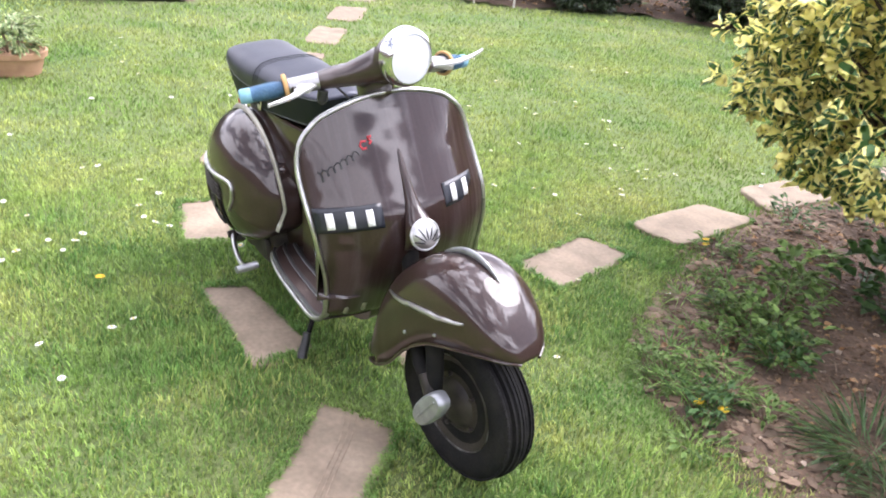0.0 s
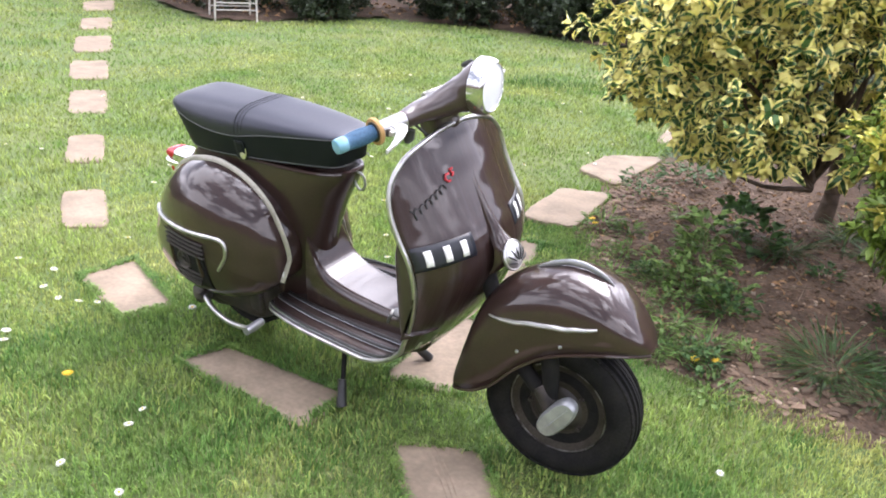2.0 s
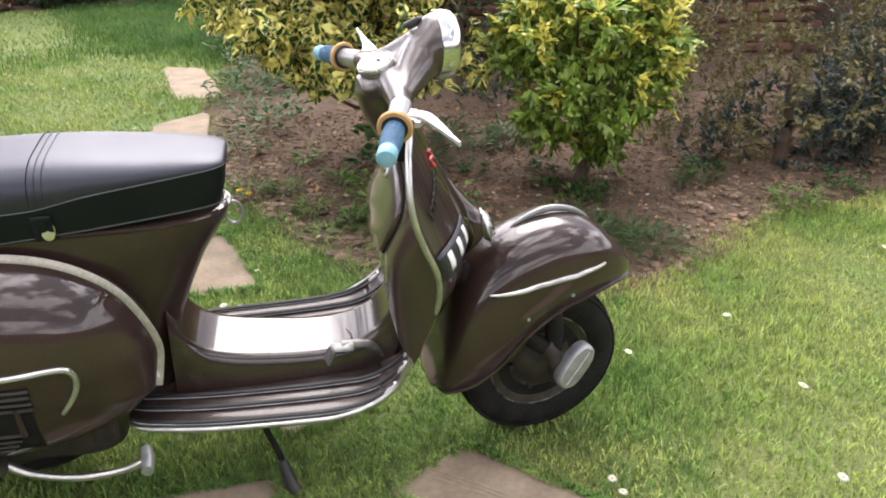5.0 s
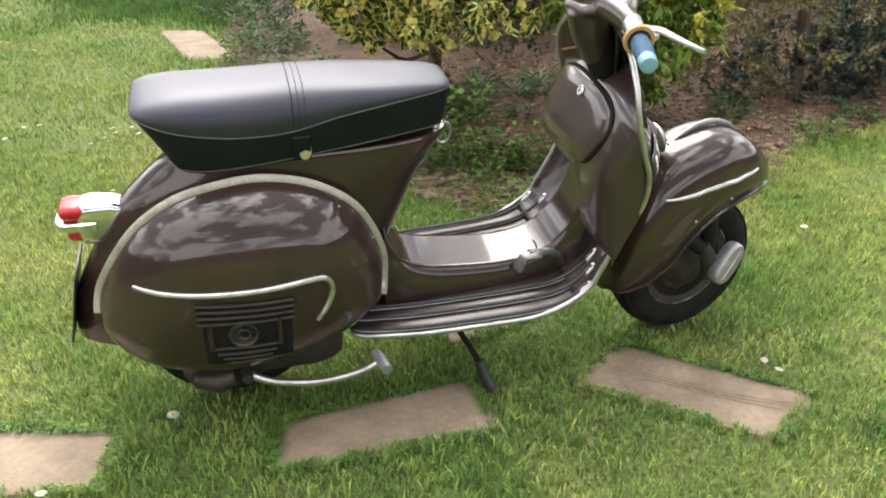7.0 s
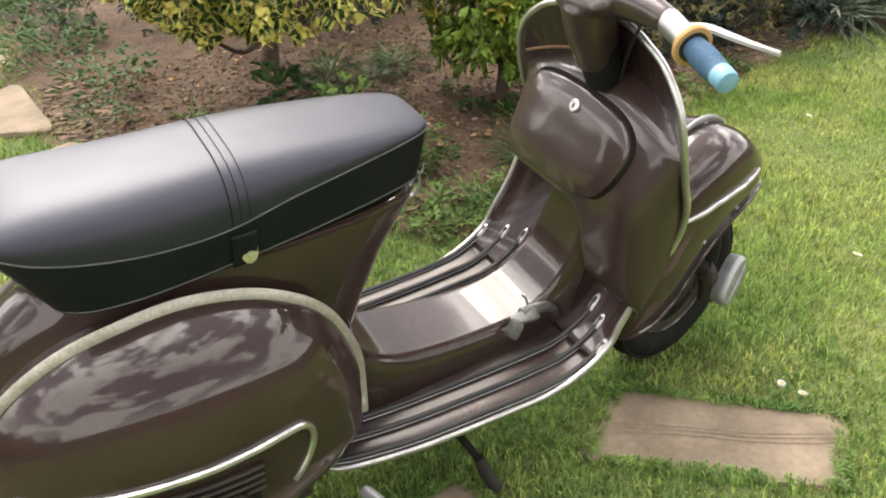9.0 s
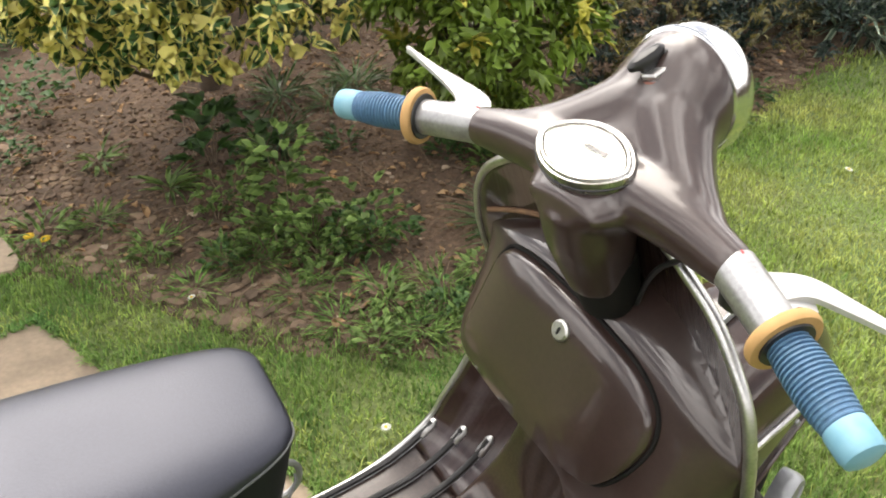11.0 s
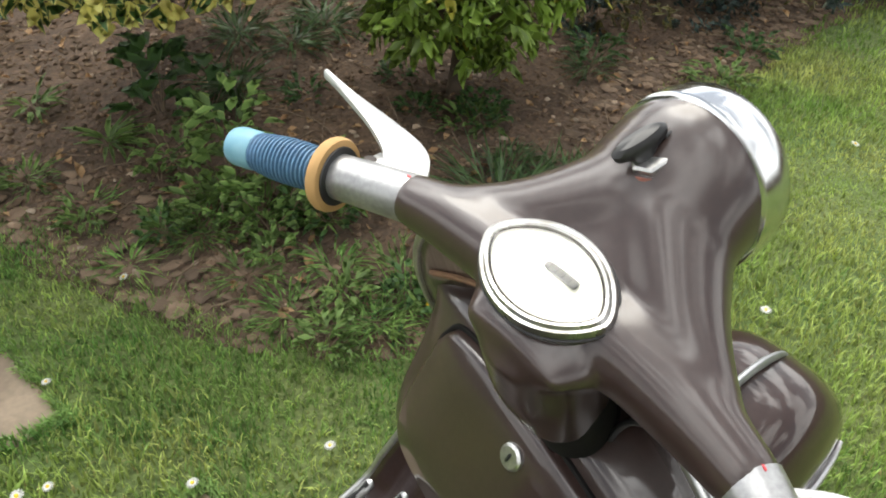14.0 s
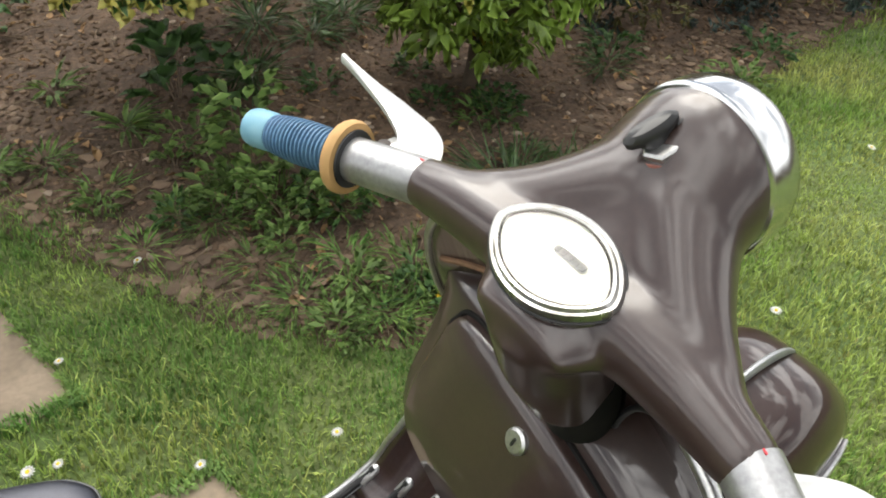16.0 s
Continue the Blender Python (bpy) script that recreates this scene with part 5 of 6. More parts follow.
# stepping stones
SLABS = [[(-.51, -.115), (-.03, -.045), (-.025, -.265), (-.55, -.285)], [(.215, -.13), (.42, .01), (.775, -.31), (.60, -.455)], [(-1.31, -.17), (-1.31, .06), (-.88, -.06), (-.91, -.25)],
         [(-2.22, .25), (-2.14, .42), (-1.71, .18), (-1.81, .03)], [(-3.10, .77), (-3.02, .94), (-2.55, .66), (-2.66, .50)], [(-4.16, 1.36), (-4.07, 1.58), (-3.49, 1.24), (-3.61, 1.05)],
         [(-5.17, 1.93), (-5.04, 2.18), (-4.42, 1.80), (-4.55, 1.57)], [(-6.25, 2.57), (-6.18, 2.90), (-5.43, 2.44), (-5.57, 2.17)], [(-7.33, 3.24), (-7.29, 3.57), (-6.58, 3.13), (-6.70, 2.86)],
         [(-8.6, 3.98), (-8.62, 4.41), (-7.8, 3.90), (-7.9, 3.58)], [(.93, -.40), (.81, -.575), (1.20, -.85), (1.33, -.66)], [(-.04, .11), (-.13, .62), (.07, .66), (.20, .20)],
         [(-.385, .92), (-.53, 1.37), (-.30, 1.45), (-.125, .95)], [(-.57, 1.68), (-.66, 2.20), (-.43, 2.33), (-.30, 1.73)], [(-.79, 2.62), (-.82, 3.03), (-.56, 3.29), (-.49, 2.53)],
         [(-.82, 3.72), (-1.04, 4.67), (-.76, 4.64), (-.52, 3.76)]]
for k, poly in enumerate(SLABS):
    c = np.mean(poly, axis=0)
    ring = []
    corners = rounded(poly)
    for (x0, y0), (x1, y1) in zip(corners, corners[1:] + corners[:1]):
        for t in np.linspace(0, 1, 6, endpoint=False):
            ring.append((x0 + (x1 - x0) * t, y0 + (y1 - y0) * t))
    pts = []
    for x, y in ring:
        d = np.array([x, y]) - c
        far = max(abs(np.array(poly) - c).max(), .1)
        w = 1 + 0.036 * noise.noise((x * 26, y * 26, k)) + 0.065 * noise.noise((x * 9, y * 9, k)) - 0.045 * max(0, np.hypot(*d) / far - 0.95)
        pts.append(c + d * (w * 1.05))
    top = 0.014 if k in (13, 14) else -0.003
    rings = [[(p[0], p[1], -0.04) for p in pts], [(p[0], p[1], top - 0.006) for p in pts]]
    for s, h in ((.985, top - .001), (.95, top + .001), (.8, top + .001), (.55, top), (.3, top + .001), (.02, top)):
        rings.append([(*(c + (p - c) * s), h + 0.0025 * noise.noise((p[0] * s * 9, p[1] * s * 9, 4))) for p in pts])
    solo("stepping_stone", loft(rings), STONE, "weathered tan stone slab set flush in the lawn", "paving slab", group="stepping stones")
# a dark tyre mark on the slab beside the front wheel is part of its wear
mark = Shape()
for off in (-.018, 0, .016):
    mark.add(tube([(.30 + .42 * t - .02 * off, -.075 - .29 * t + off + .008 * math.sin(t * 7), -.0008) for t in np.linspace(0.02, 0.98, 20)], [0.0008, 0.0024, 0.0016, 0.0026, 0.0008], 6, squash=0.3))
solo("rubber_mark", mark, material("dark_stain", (0.17, 0.130, 0.092), 0.9, base2=(0.27, 0.21, 0.145), scale=30), "dark rubbed streak on a stone slab", "stain")


# ---- grass ----
def near_slab(x, y):
    """How far a point lies outside the nearest slab (below 0 inside)."""
    best = np.full(np.shape(x), 9.0)
    for s in SLABS:
        d = np.full(np.shape(x), 9.0)
        for (x0, y0), (x1, y1) in zip(s, s[1:] + s[:1]):
            ax, ay = x1 - x0, y1 - y0
            t = np.clip(((x - x0) * ax + (y - y0) * ay) / (ax * ax + ay * ay), 0, 1)
            d = np.minimum(d, np.hypot(x - x0 - t * ax, y - y0 - t * ay))
        best = np.minimum(best, np.where(inside(x, y, s), -d, d))
    return best


def lush_and_shade(x, y):
    """1 where the grass is long and deep green, along the bed and round the slabs, and as painted shade round the
    scooter; 0 on the open, mown lawn.
    """
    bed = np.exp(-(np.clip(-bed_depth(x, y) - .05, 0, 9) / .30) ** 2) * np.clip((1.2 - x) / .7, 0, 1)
    # soft shade of the scooter, put in as deeper green towards its right
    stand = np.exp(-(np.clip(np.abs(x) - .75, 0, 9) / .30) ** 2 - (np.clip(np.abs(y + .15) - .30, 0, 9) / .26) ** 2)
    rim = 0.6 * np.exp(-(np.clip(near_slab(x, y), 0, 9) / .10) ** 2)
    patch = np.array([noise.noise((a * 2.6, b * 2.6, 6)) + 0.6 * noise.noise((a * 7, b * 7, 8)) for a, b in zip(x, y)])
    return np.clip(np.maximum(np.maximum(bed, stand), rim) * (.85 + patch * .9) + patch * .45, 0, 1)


def grass(name, n, x0, x1, y0, y1, h0, h1, w, label, far=False, dens=None, seed=1, mat=None):
    rng = np.random.default_rng(seed)
    px, py = rng.uniform(x0, x1, n), rng.uniform(y0, y1, n)
    ok = np.ones(n, bool)
    for s in SLABS:
        c = np.mean(s, axis=0)
        wob = 0.90 + 0.10 * rng.random(n) ** 0.5
        ok &= ~inside(c[0] + (px - c[0]) / wob, c[1] + (py - c[1]) / wob, rounded(s))
    d = bed_depth(px, py)
    edge = np.array([noise.noise((x * 3, y * 3, 9)) for x, y in zip(px, py)])
    ok &= (d < 0.02 + 0.13 * edge) | ((rng.random(n) < 0.50 * np.clip(1 - d / .50, 0, 1) * (edge > -.02)))
    ok &= ~inside(px, py, FAR_BED) & ~inside(px, py, SIDE_BED)
    if dens is not None:
        ok &= rng.random(n) < dens(px, py)
    px, py, edge = px[ok], py[ok], edge[ok]
    n = len(px)
    tuft = np.array([noise.noise((x * 1.7, y * 1.7, 2)) for x, y in zip(px, py)])
    h = rng.uniform(h0, h1, n) * (1 + 0.55 * np.clip(tuft, -.6, 1))
    a = rng.uniform(0, 2 * math.pi, n)
    lean = rng.uniform(0.15, 1.0, n) * h
    dx, dy = np.cos(a) * lean, np.sin(a) * lean
    b = a + math.pi / 2 + rng.uniform(-.5, .5, n)
    ww = w * rng.uniform(.6, 1.3, n)
    sx, sy = np.cos(b) * ww / 2, np.sin(b) * ww / 2
    z = np.full(n, -0.012)
    if far:
        v = np.stack([np.stack([px - sx, py - sy, z], 1), np.stack([px + sx, py + sy, z], 1), np.stack([px + dx, py + dy, z + h], 1)], 1).reshape(-1, 3)
        flat, lens = np.arange(3 * n), np.full(n, 3)
    else:
        v = np.stack([np.stack([px - sx, py - sy, z], 1), np.stack([px + sx, py + sy, z], 1),
                      np.stack([px + dx * .35 - sx * .8, py + dy * .35 - sy * .8, z + h * .62], 1), np.stack([px + dx * .35 + sx * .8, py + dy * .35 + sy * .8, z + h * .62], 1),
                      np.stack([px + dx, py + dy, z + h], 1)], 1).reshape(-1, 3)
        k = np.arange(n)[:, None] * 5
        flat = np.concatenate([k + np.array([[0, 1, 3, 2]]), k + np.array([[2, 3, 4]])], 1).ravel()
        lens = np.tile([4, 3], n)
    ob = new(name, raw_mesh(name, v, flat, lens, mat or BLADE, smooth=False))
    return tagged(ob, label, "grass", kind="stuff")


def fringe(n, seed):
    """Long blades rooted round each slab's edge, lying in over the stone in uneven tufts."""
    rng = np.random.default_rng(seed)
    pts, dirs = [], []
    for s in SLABS[:3] + SLABS[10:14]:
        c = np.mean(s, axis=0)
        for (x0, y0), (x1, y1) in zip(s, s[1:] + s[:1]):
            ln = math.hypot(x1 - x0, y1 - y0)
            m = int(n * ln)
            t = rng.random(m)
            px, py = x0 + (x1 - x0) * t, y0 + (y1 - y0) * t
            keep = np.array([noise.noise((a * 11, b * 11, 12)) + 0.5 * noise.noise((a * 31, b * 31, 3)) for a, b in zip(px, py)]) + rng.normal(0, .18, m) > -.06
            d = c - np.stack([px, py], 1)
            d /= np.linalg.norm(d, axis=1, keepdims=True)
            p = np.stack([px, py], 1) + d * rng.uniform(-.03, .008, (m, 1))
            pts.append(p[keep])
            dirs.append((d + rng.normal(0, .55, (m, 2)))[keep])
    p, d = np.concatenate(pts), np.concatenate(dirs)
    d /= np.linalg.norm(d, axis=1, keepdims=True)
    k = len(p)
    h, lean, w = rng.uniform(.008, .020, (k, 1)), rng.uniform(.008, .030, (k, 1)), rng.uniform(.0022, .0048, (k, 1))
    side = np.stack([-d[:, 1], d[:, 0]], 1) * w / 2
    z = np.full((k, 1), -.012)
    rows = [np.hstack([p - side, z]), np.hstack([p + side, z]), np.hstack([p + d * lean * .45 - side * .8, z + .008 + h * .9]), np.hstack([p + d * lean * .45 + side * .8, z + .008 + h * .9]), np.hstack([p + d * lean, z + .010 + h * .7])]
    v = np.stack(rows, 1).reshape(-1, 3)
    i = np.arange(k)[:, None] * 5
    flat = np.concatenate([i + np.array([[0, 1, 3, 2]]), i + np.array([[2, 3, 4]])], 1).ravel()
    return tagged(new("slab_fringe", raw_mesh("slab_fringe", v, flat, np.tile([4, 3], k), DEEP_GREEN, smooth=False)), "uneven grass tufts growing over the slabs' edges", "grass", kind="stuff")


fringe(1900, 14)


def reach(x, y, x0, x1, y0, y1, soft):
    """1 well inside the stretch, fading to 0 at its uneven edge."""
    e = np.minimum(np.minimum(x - x0, x1 - x), np.minimum(y - y0, y1 - y)) + 0.25 * np.sin(x * 2.3 + y * 1.7) * soft
    return np.clip(e / soft, 0, 1)


NEAR = (-2.3, 3.1, -2.0, 2.4)
grass("grass", 330000, *NEAR, .012, .027, .0040, "short bright green lawn grass", seed=3, dens=lambda x, y: 0.9 * reach(x, y, *NEAR, .9) * (1 - 0.8 * lush_and_shade(x, y)))
grass("lush_grass", 250000, -1.4, 1.9, -1.2, 1.9, .012, .031, .0031, "longer deep green grass round slabs and bed, as shade round the scooter", seed=9, mat=DEEP_GREEN, dens=lambda x, y: lush_and_shade(x, y) * reach(x, y, -1.4, 1.9, -1.2, 1.9, .35))
grass("dry_grass", 90000, *NEAR, .004, .013, .0042, "flattened straw coloured grass in the lawn", seed=10, mat=STRAW, dens=lambda x, y: 0.75 * reach(x, y, *NEAR, .9) * np.clip(1 - 1.6 * lush_and_shade(x, y), 0, 1))
grass("grass", 330000, -5.2, 5.6, -3.6, 6.0, .013, .032, .0068, "short bright green lawn grass", seed=4, mat=FAR_BLADE, dens=lambda x, y: reach(x, y, -5.2, 5.6, -3.6, 6.0, 1.3) * (1 - 0.75 * reach(x, y, -2.3, 3.1, -2.0, 2.4, .9)))
grass("grass", 330000, -12, 10, -8, 9.5, .018, .042, .013, "short lawn grass farther off", far=True, seed=5, mat=FAR_BLADE, dens=lambda x, y: 1 - 0.9 * reach(x, y, -5.2, 5.6, -3.6, 6.0, 1.3))
grass("long_grass", 60000, -2.6, -.15, 4.4, 8.1, .04, .09, .007, "longer grass by the border, its shade put into the dark green", seed=8, mat=LONG_SHADE_BLADE, dens=lambda x, y: reach(x, y, -2.6, .6, 4.4, 9.0, 1.6) ** 1.5)


# ---- plants ----
def shrub(name, label, centre, radii, n, length, width, mat, seed, z_low=0.0, trunk=None, shape=1.0, hang=0.2, cluster=5, mats=None, lumps=0.22, limbs=0, rise=0.0, taper=0.0):
    """Bush: trunk with limbs, and a crown of leaf rosettes set on an uneven, gappy surface and inside it."""
    rng = np.random.default_rng(seed)
    root = thing(name, label, "shrub", pose(centre[0], centre[1], 0))
    m = n // cluster
    d = rand_dirs(rng, m)
    d[:, 2] = np.abs(d[:, 2]) * np.where(rng.random(m) < 0.62, 1, -1)
    lump = np.array([noise.noise((v[0] * 2.3 + seed, v[1] * 2.3, v[2] * 2.3)) + 0.5 * noise.noise((v[0] * 5 + seed, v[1] * 5, v[2] * 5)) for v in d])
    r = rng.uniform(0.72, 1.0, m) ** 0.6 * (1 + lumps * lump * 1.6)
    r[: m // 5] *= rng.uniform(.4, .9, m // 5)
    c = np.stack([d[:, 0] * radii[0] * r, d[:, 1] * radii[1] * r, centre[2] + d[:, 2] * radii[2] * r], 1)
    good = c[:, 2] > z_low + rise * np.clip(c[:, 0], 0, 1) + 0.10 * np.array([noise.noise((p[0] * 4, p[1] * 4, seed)) for p in c])
    if taper:
        good &= np.hypot(c[:, 0] / radii[0], c[:, 1] / radii[1]) < 0.58 + 0.50 * np.clip((c[:, 2] - z_low) / taper, 0, 1)
    c, d = c[good], d[good]
    gap = np.array([noise.noise((p[0] * 3.1, p[1] * 3.1 + seed, p[2] * 3.1)) for p in c]) > -0.30
    c, d = c[gap], d[gap]
    base = np.repeat(c, cluster, 0) + rng.normal(size=(len(c) * cluster, 3)) * length * 0.12
    out = np.repeat(d, cluster, 0)
    dirs = out * 0.55 + rand_dirs(rng, len(base)) * 0.9 + np.array([0, 0, 0.15 - hang])
    nrm = out * 0.8 + np.array([0, 0, .9]) + rand_dirs(rng, len(base)) * 0.35
    v, f, l, uv = leaves(base, dirs, nrm, length * rng.uniform(.6, 1.15, len(base)), width * rng.uniform(.7, 1.15, len(base)))
    crown = new("crown", raw_mesh("crown", v, f, l, mat, uv))
    crown.parent = root
    if mats:
        for mat2, share, count in mats:
            tops = c[np.argsort(-(c[:, 2] + rng.normal(size=len(c)) * share - 0.6 * d[:, 1] * radii[1]))][:count]
            b2 = np.repeat(tops * np.array([1.07, 1.07, 1.0]), 7, 0) + rng.normal(size=(count * 7, 3)) * length * .15
            dd = rand_dirs(rng, len(b2)) + np.array([0, -.5, .5])
            v, f, l, uv = leaves(b2, dd, dd * 0.3 + np.array([0, -.3, 1.0]), length * rng.uniform(.7, 1.1, len(b2)), width * rng.uniform(.7, 1.1, len(b2)))
            ob = new("young_leaves", raw_mesh("young_leaves", v, f, l, mat2, uv))
            ob.parent = root
            ob["label"] = "bright yellow young leaves"
    if trunk:
        tx, ty, tr = trunk
        part("trunk", tube(curve([(tx, ty, -.03), (tx + .02, ty, .2), (tx * .96, ty * .96, .45), (tx * .72, ty * .72, max(.6, centre[2]))], 14), [tr * 1.2, tr * .9, tr * .75, tr * .4], 10), BARK, root, "brown woody trunk")
        for q in c[:: max(1, len(c) // limbs)] if limbs else ():
            s = Vector((tx * .8, ty * .8, .18 + .25 * rng.random()))
            e = Vector(q)
            mid = s.lerp(e, .5) + Vector(rng.normal(size=3) * .05)
            part("limb", tube(curve([s, mid, e], 8), [tr * .4, tr * .25, tr * .1], 6), BARK, root)
    return root


shrub("variegated_shrub", "yellow and green variegated shrub with dense leaves", (.24, 2.20, .94), (.61, .68, .58), 15500, .074, .047, EUONYMUS, 11, lumps=.30, z_low=.45, rise=.10, trunk=(.295, .58, .042), limbs=24, cluster=7)
shrub("glossy_shrub", "rounded glossy green shrub with yellow young leaves", (1.23, 1.77, .56), (.40, .46, .46), 5600, .092, .034, CHOISYA, 12, z_low=.22, trunk=(0, 0, .03), hang=.35, limbs=14, taper=.34, mats=[(CHOISYA_Y, .38, 125)])
for k, (x, y, rx, ry, h, n, mat, label) in enumerate((
        (2.45, 2.22, .85, .62, 1.35, 13000, HEDGE, "dull olive brown hedge shrub"), (2.30, 1.98, .45, .24, .40, 2600, BLUISH, "low bluish green shrub"), (3.55, 2.75, .75, .60, 1.1, 5500, HEDGE_DARK, "dark green hedge shrub"),
        (3.02, 2.08, .58, .40, .70, 5600, BLUISH, "low bluish green shrub"), (5.4, 3.3, 1.0, .8, 1.4, 4000, HEDGE_DARK, "dark green hedge shrub"),
        (-.30, 5.7, .55, .7, 1.0, 4200, HEDGE_DARK, "dark green hedge shrub"), (.35, 4.15, .8, .35, 1.2, 4500, HEDGE_DARK, "dark green hedge shrub"),
        (.95, 3.45, .55, .5, 1.5, 5200, HEDGE_DARK, "dark green hedge shrub"), (2.0, 3.7, .8, .6, 1.6, 5200, HEDGE_DARK, "dark green hedge shrub"))):
    shrub("hedge_shrub", label, (x, y, h * .36), (rx, ry, h * .66), n, .052, .013 if mat is HEDGE else .018, mat, 20 + k, z_low=.02, trunk=(0, 0, .03), hang=.05)
# shrubs beyond the lawn
for k, (x, y, rx, ry, h) in enumerate(((-9.4, 6.1, 1.2, .8, 1.8), (-7.5, 5.3, .95, .75, 1.6), (-6.9, 6.7, .8, .9, 1.7), (-6.0, 7.8, .9, .75, 1.7), (-4.5, 8.3, 1.0, .75, 1.7), (-3.0, 8.4, .9, .7, 1.6), (-2.0, 9.0, .9, .6, 1.6), (-1.0, 8.7, .8, .7, 1.6),
                                       (-7.6, -1.6, .9, 1.1, 1.6), (-7.3, .2, .8, .9, 1.4), (-8.4, 1.3, .8, .6, 1.3), (-7.2, -3.4, .9, 1.0, 1.6), (-3.6, 9.9, 1.3, .7, 2.0), (-6.0, 9.6, 1.4, .8, 2.0), (-8.6, 8.0, 1.3, 1.2, 2.0),
                                       (-6.75, -.7, .5, .6, .7), (-6.7, .45, .5, .55, .6), (-7.3, 1.15, .5, .35, .55), (-6.9, -2.2, .55, .7, .8), (-5.4, 7.35, .6, .35, .7), (-4.0, 7.75, .6, .35, .7), (-6.35, 6.0, .35, .6, .7), (-2.6, 8.05, .5, .3, .6))):
    shrub("border_shrub", "dark evergreen shrub at the garden's edge", (x, y, h / 2), (rx, ry, h / 2 + .1), 4200, .10, .045, HEDGE_DARK, 40 + k, z_low=.03, trunk=(0, 0, .05))
for k, (x, y, rx, ry, h) in enumerate(((-4.6, 8.9, 2.6, .7, 1.7), (-1.9, 9.3, 1.6, .6, 1.7), (-8.4, 6.0, 1.8, .7, 1.6), (-7.9, -.9, .9, 2.2, 1.5))):
    shrub("hedge", "brownish green twiggy hedge along the garden's edge", (x, y, h / 2), (rx, ry, h / 2 + .15), 7500, .13, .040, HEDGE, 80 + k, z_low=.02, trunk=(0, 0, .05), lumps=.12)
for x, y, rz, ln in ((-1.75, 8.15, 35, .9), (-1.25, 8.2, 150, .7)):
    log = thing("log", "old brown log leaning at the border's edge", "log", pose(x, y, .05, 0, -24, rz))
    part("wood", tube(curve([(-ln / 2, 0, .04), (-.1, .03, .05), (ln / 2, 0, .03)], 10), [0.075, 0.082, 0.06], 12), BARK, log)


def weed(label, x, y, n, length, width, mat, seed, spread=.06, tall=.10, z=None, flat=False):
    """Low plant: leaves in a loose rosette on short stems."""
    rng = np.random.default_rng(seed)
    z0 = float(soil_z(x, y)) if z is None else z
    a = rng.uniform(0, 2 * math.pi, n)
    r = spread * np.sqrt(rng.random(n))
    hh = (0.15 if flat else 1.0) * tall * rng.random(n) ** 0.8
    base = np.stack([np.cos(a) * r, np.sin(a) * r, hh], 1)
    dirs = np.stack([np.cos(a), np.sin(a), rng.uniform(.1, .5 if flat else 1.1, n)], 1) + rand_dirs(rng, n) * .4
    nrm = np.array([0, 0, 1.0]) + rand_dirs(rng, n) * .3
    v, f, l, uv = leaves(base, dirs, nrm, length * rng.uniform(.5, 1.1, n), width * rng.uniform(.6, 1.1, n), droop=.35)
    root = thing("weed_plant", label, "weed", pose(x, y, z0), group="weeds in the bed")
    ob = new("foliage", raw_mesh("foliage", v, f, l, mat, uv))
    ob.parent = root
    for q in base[:: max(1, n // 5)]:
        part("stem", tube([(q[0] * .2, q[1] * .2, -.01), (q[0] * .7, q[1] * .7, q[2] * .6), tuple(q)], [0.0022, 0.0018, 0.0012], 5), TWIG, root)
    return root


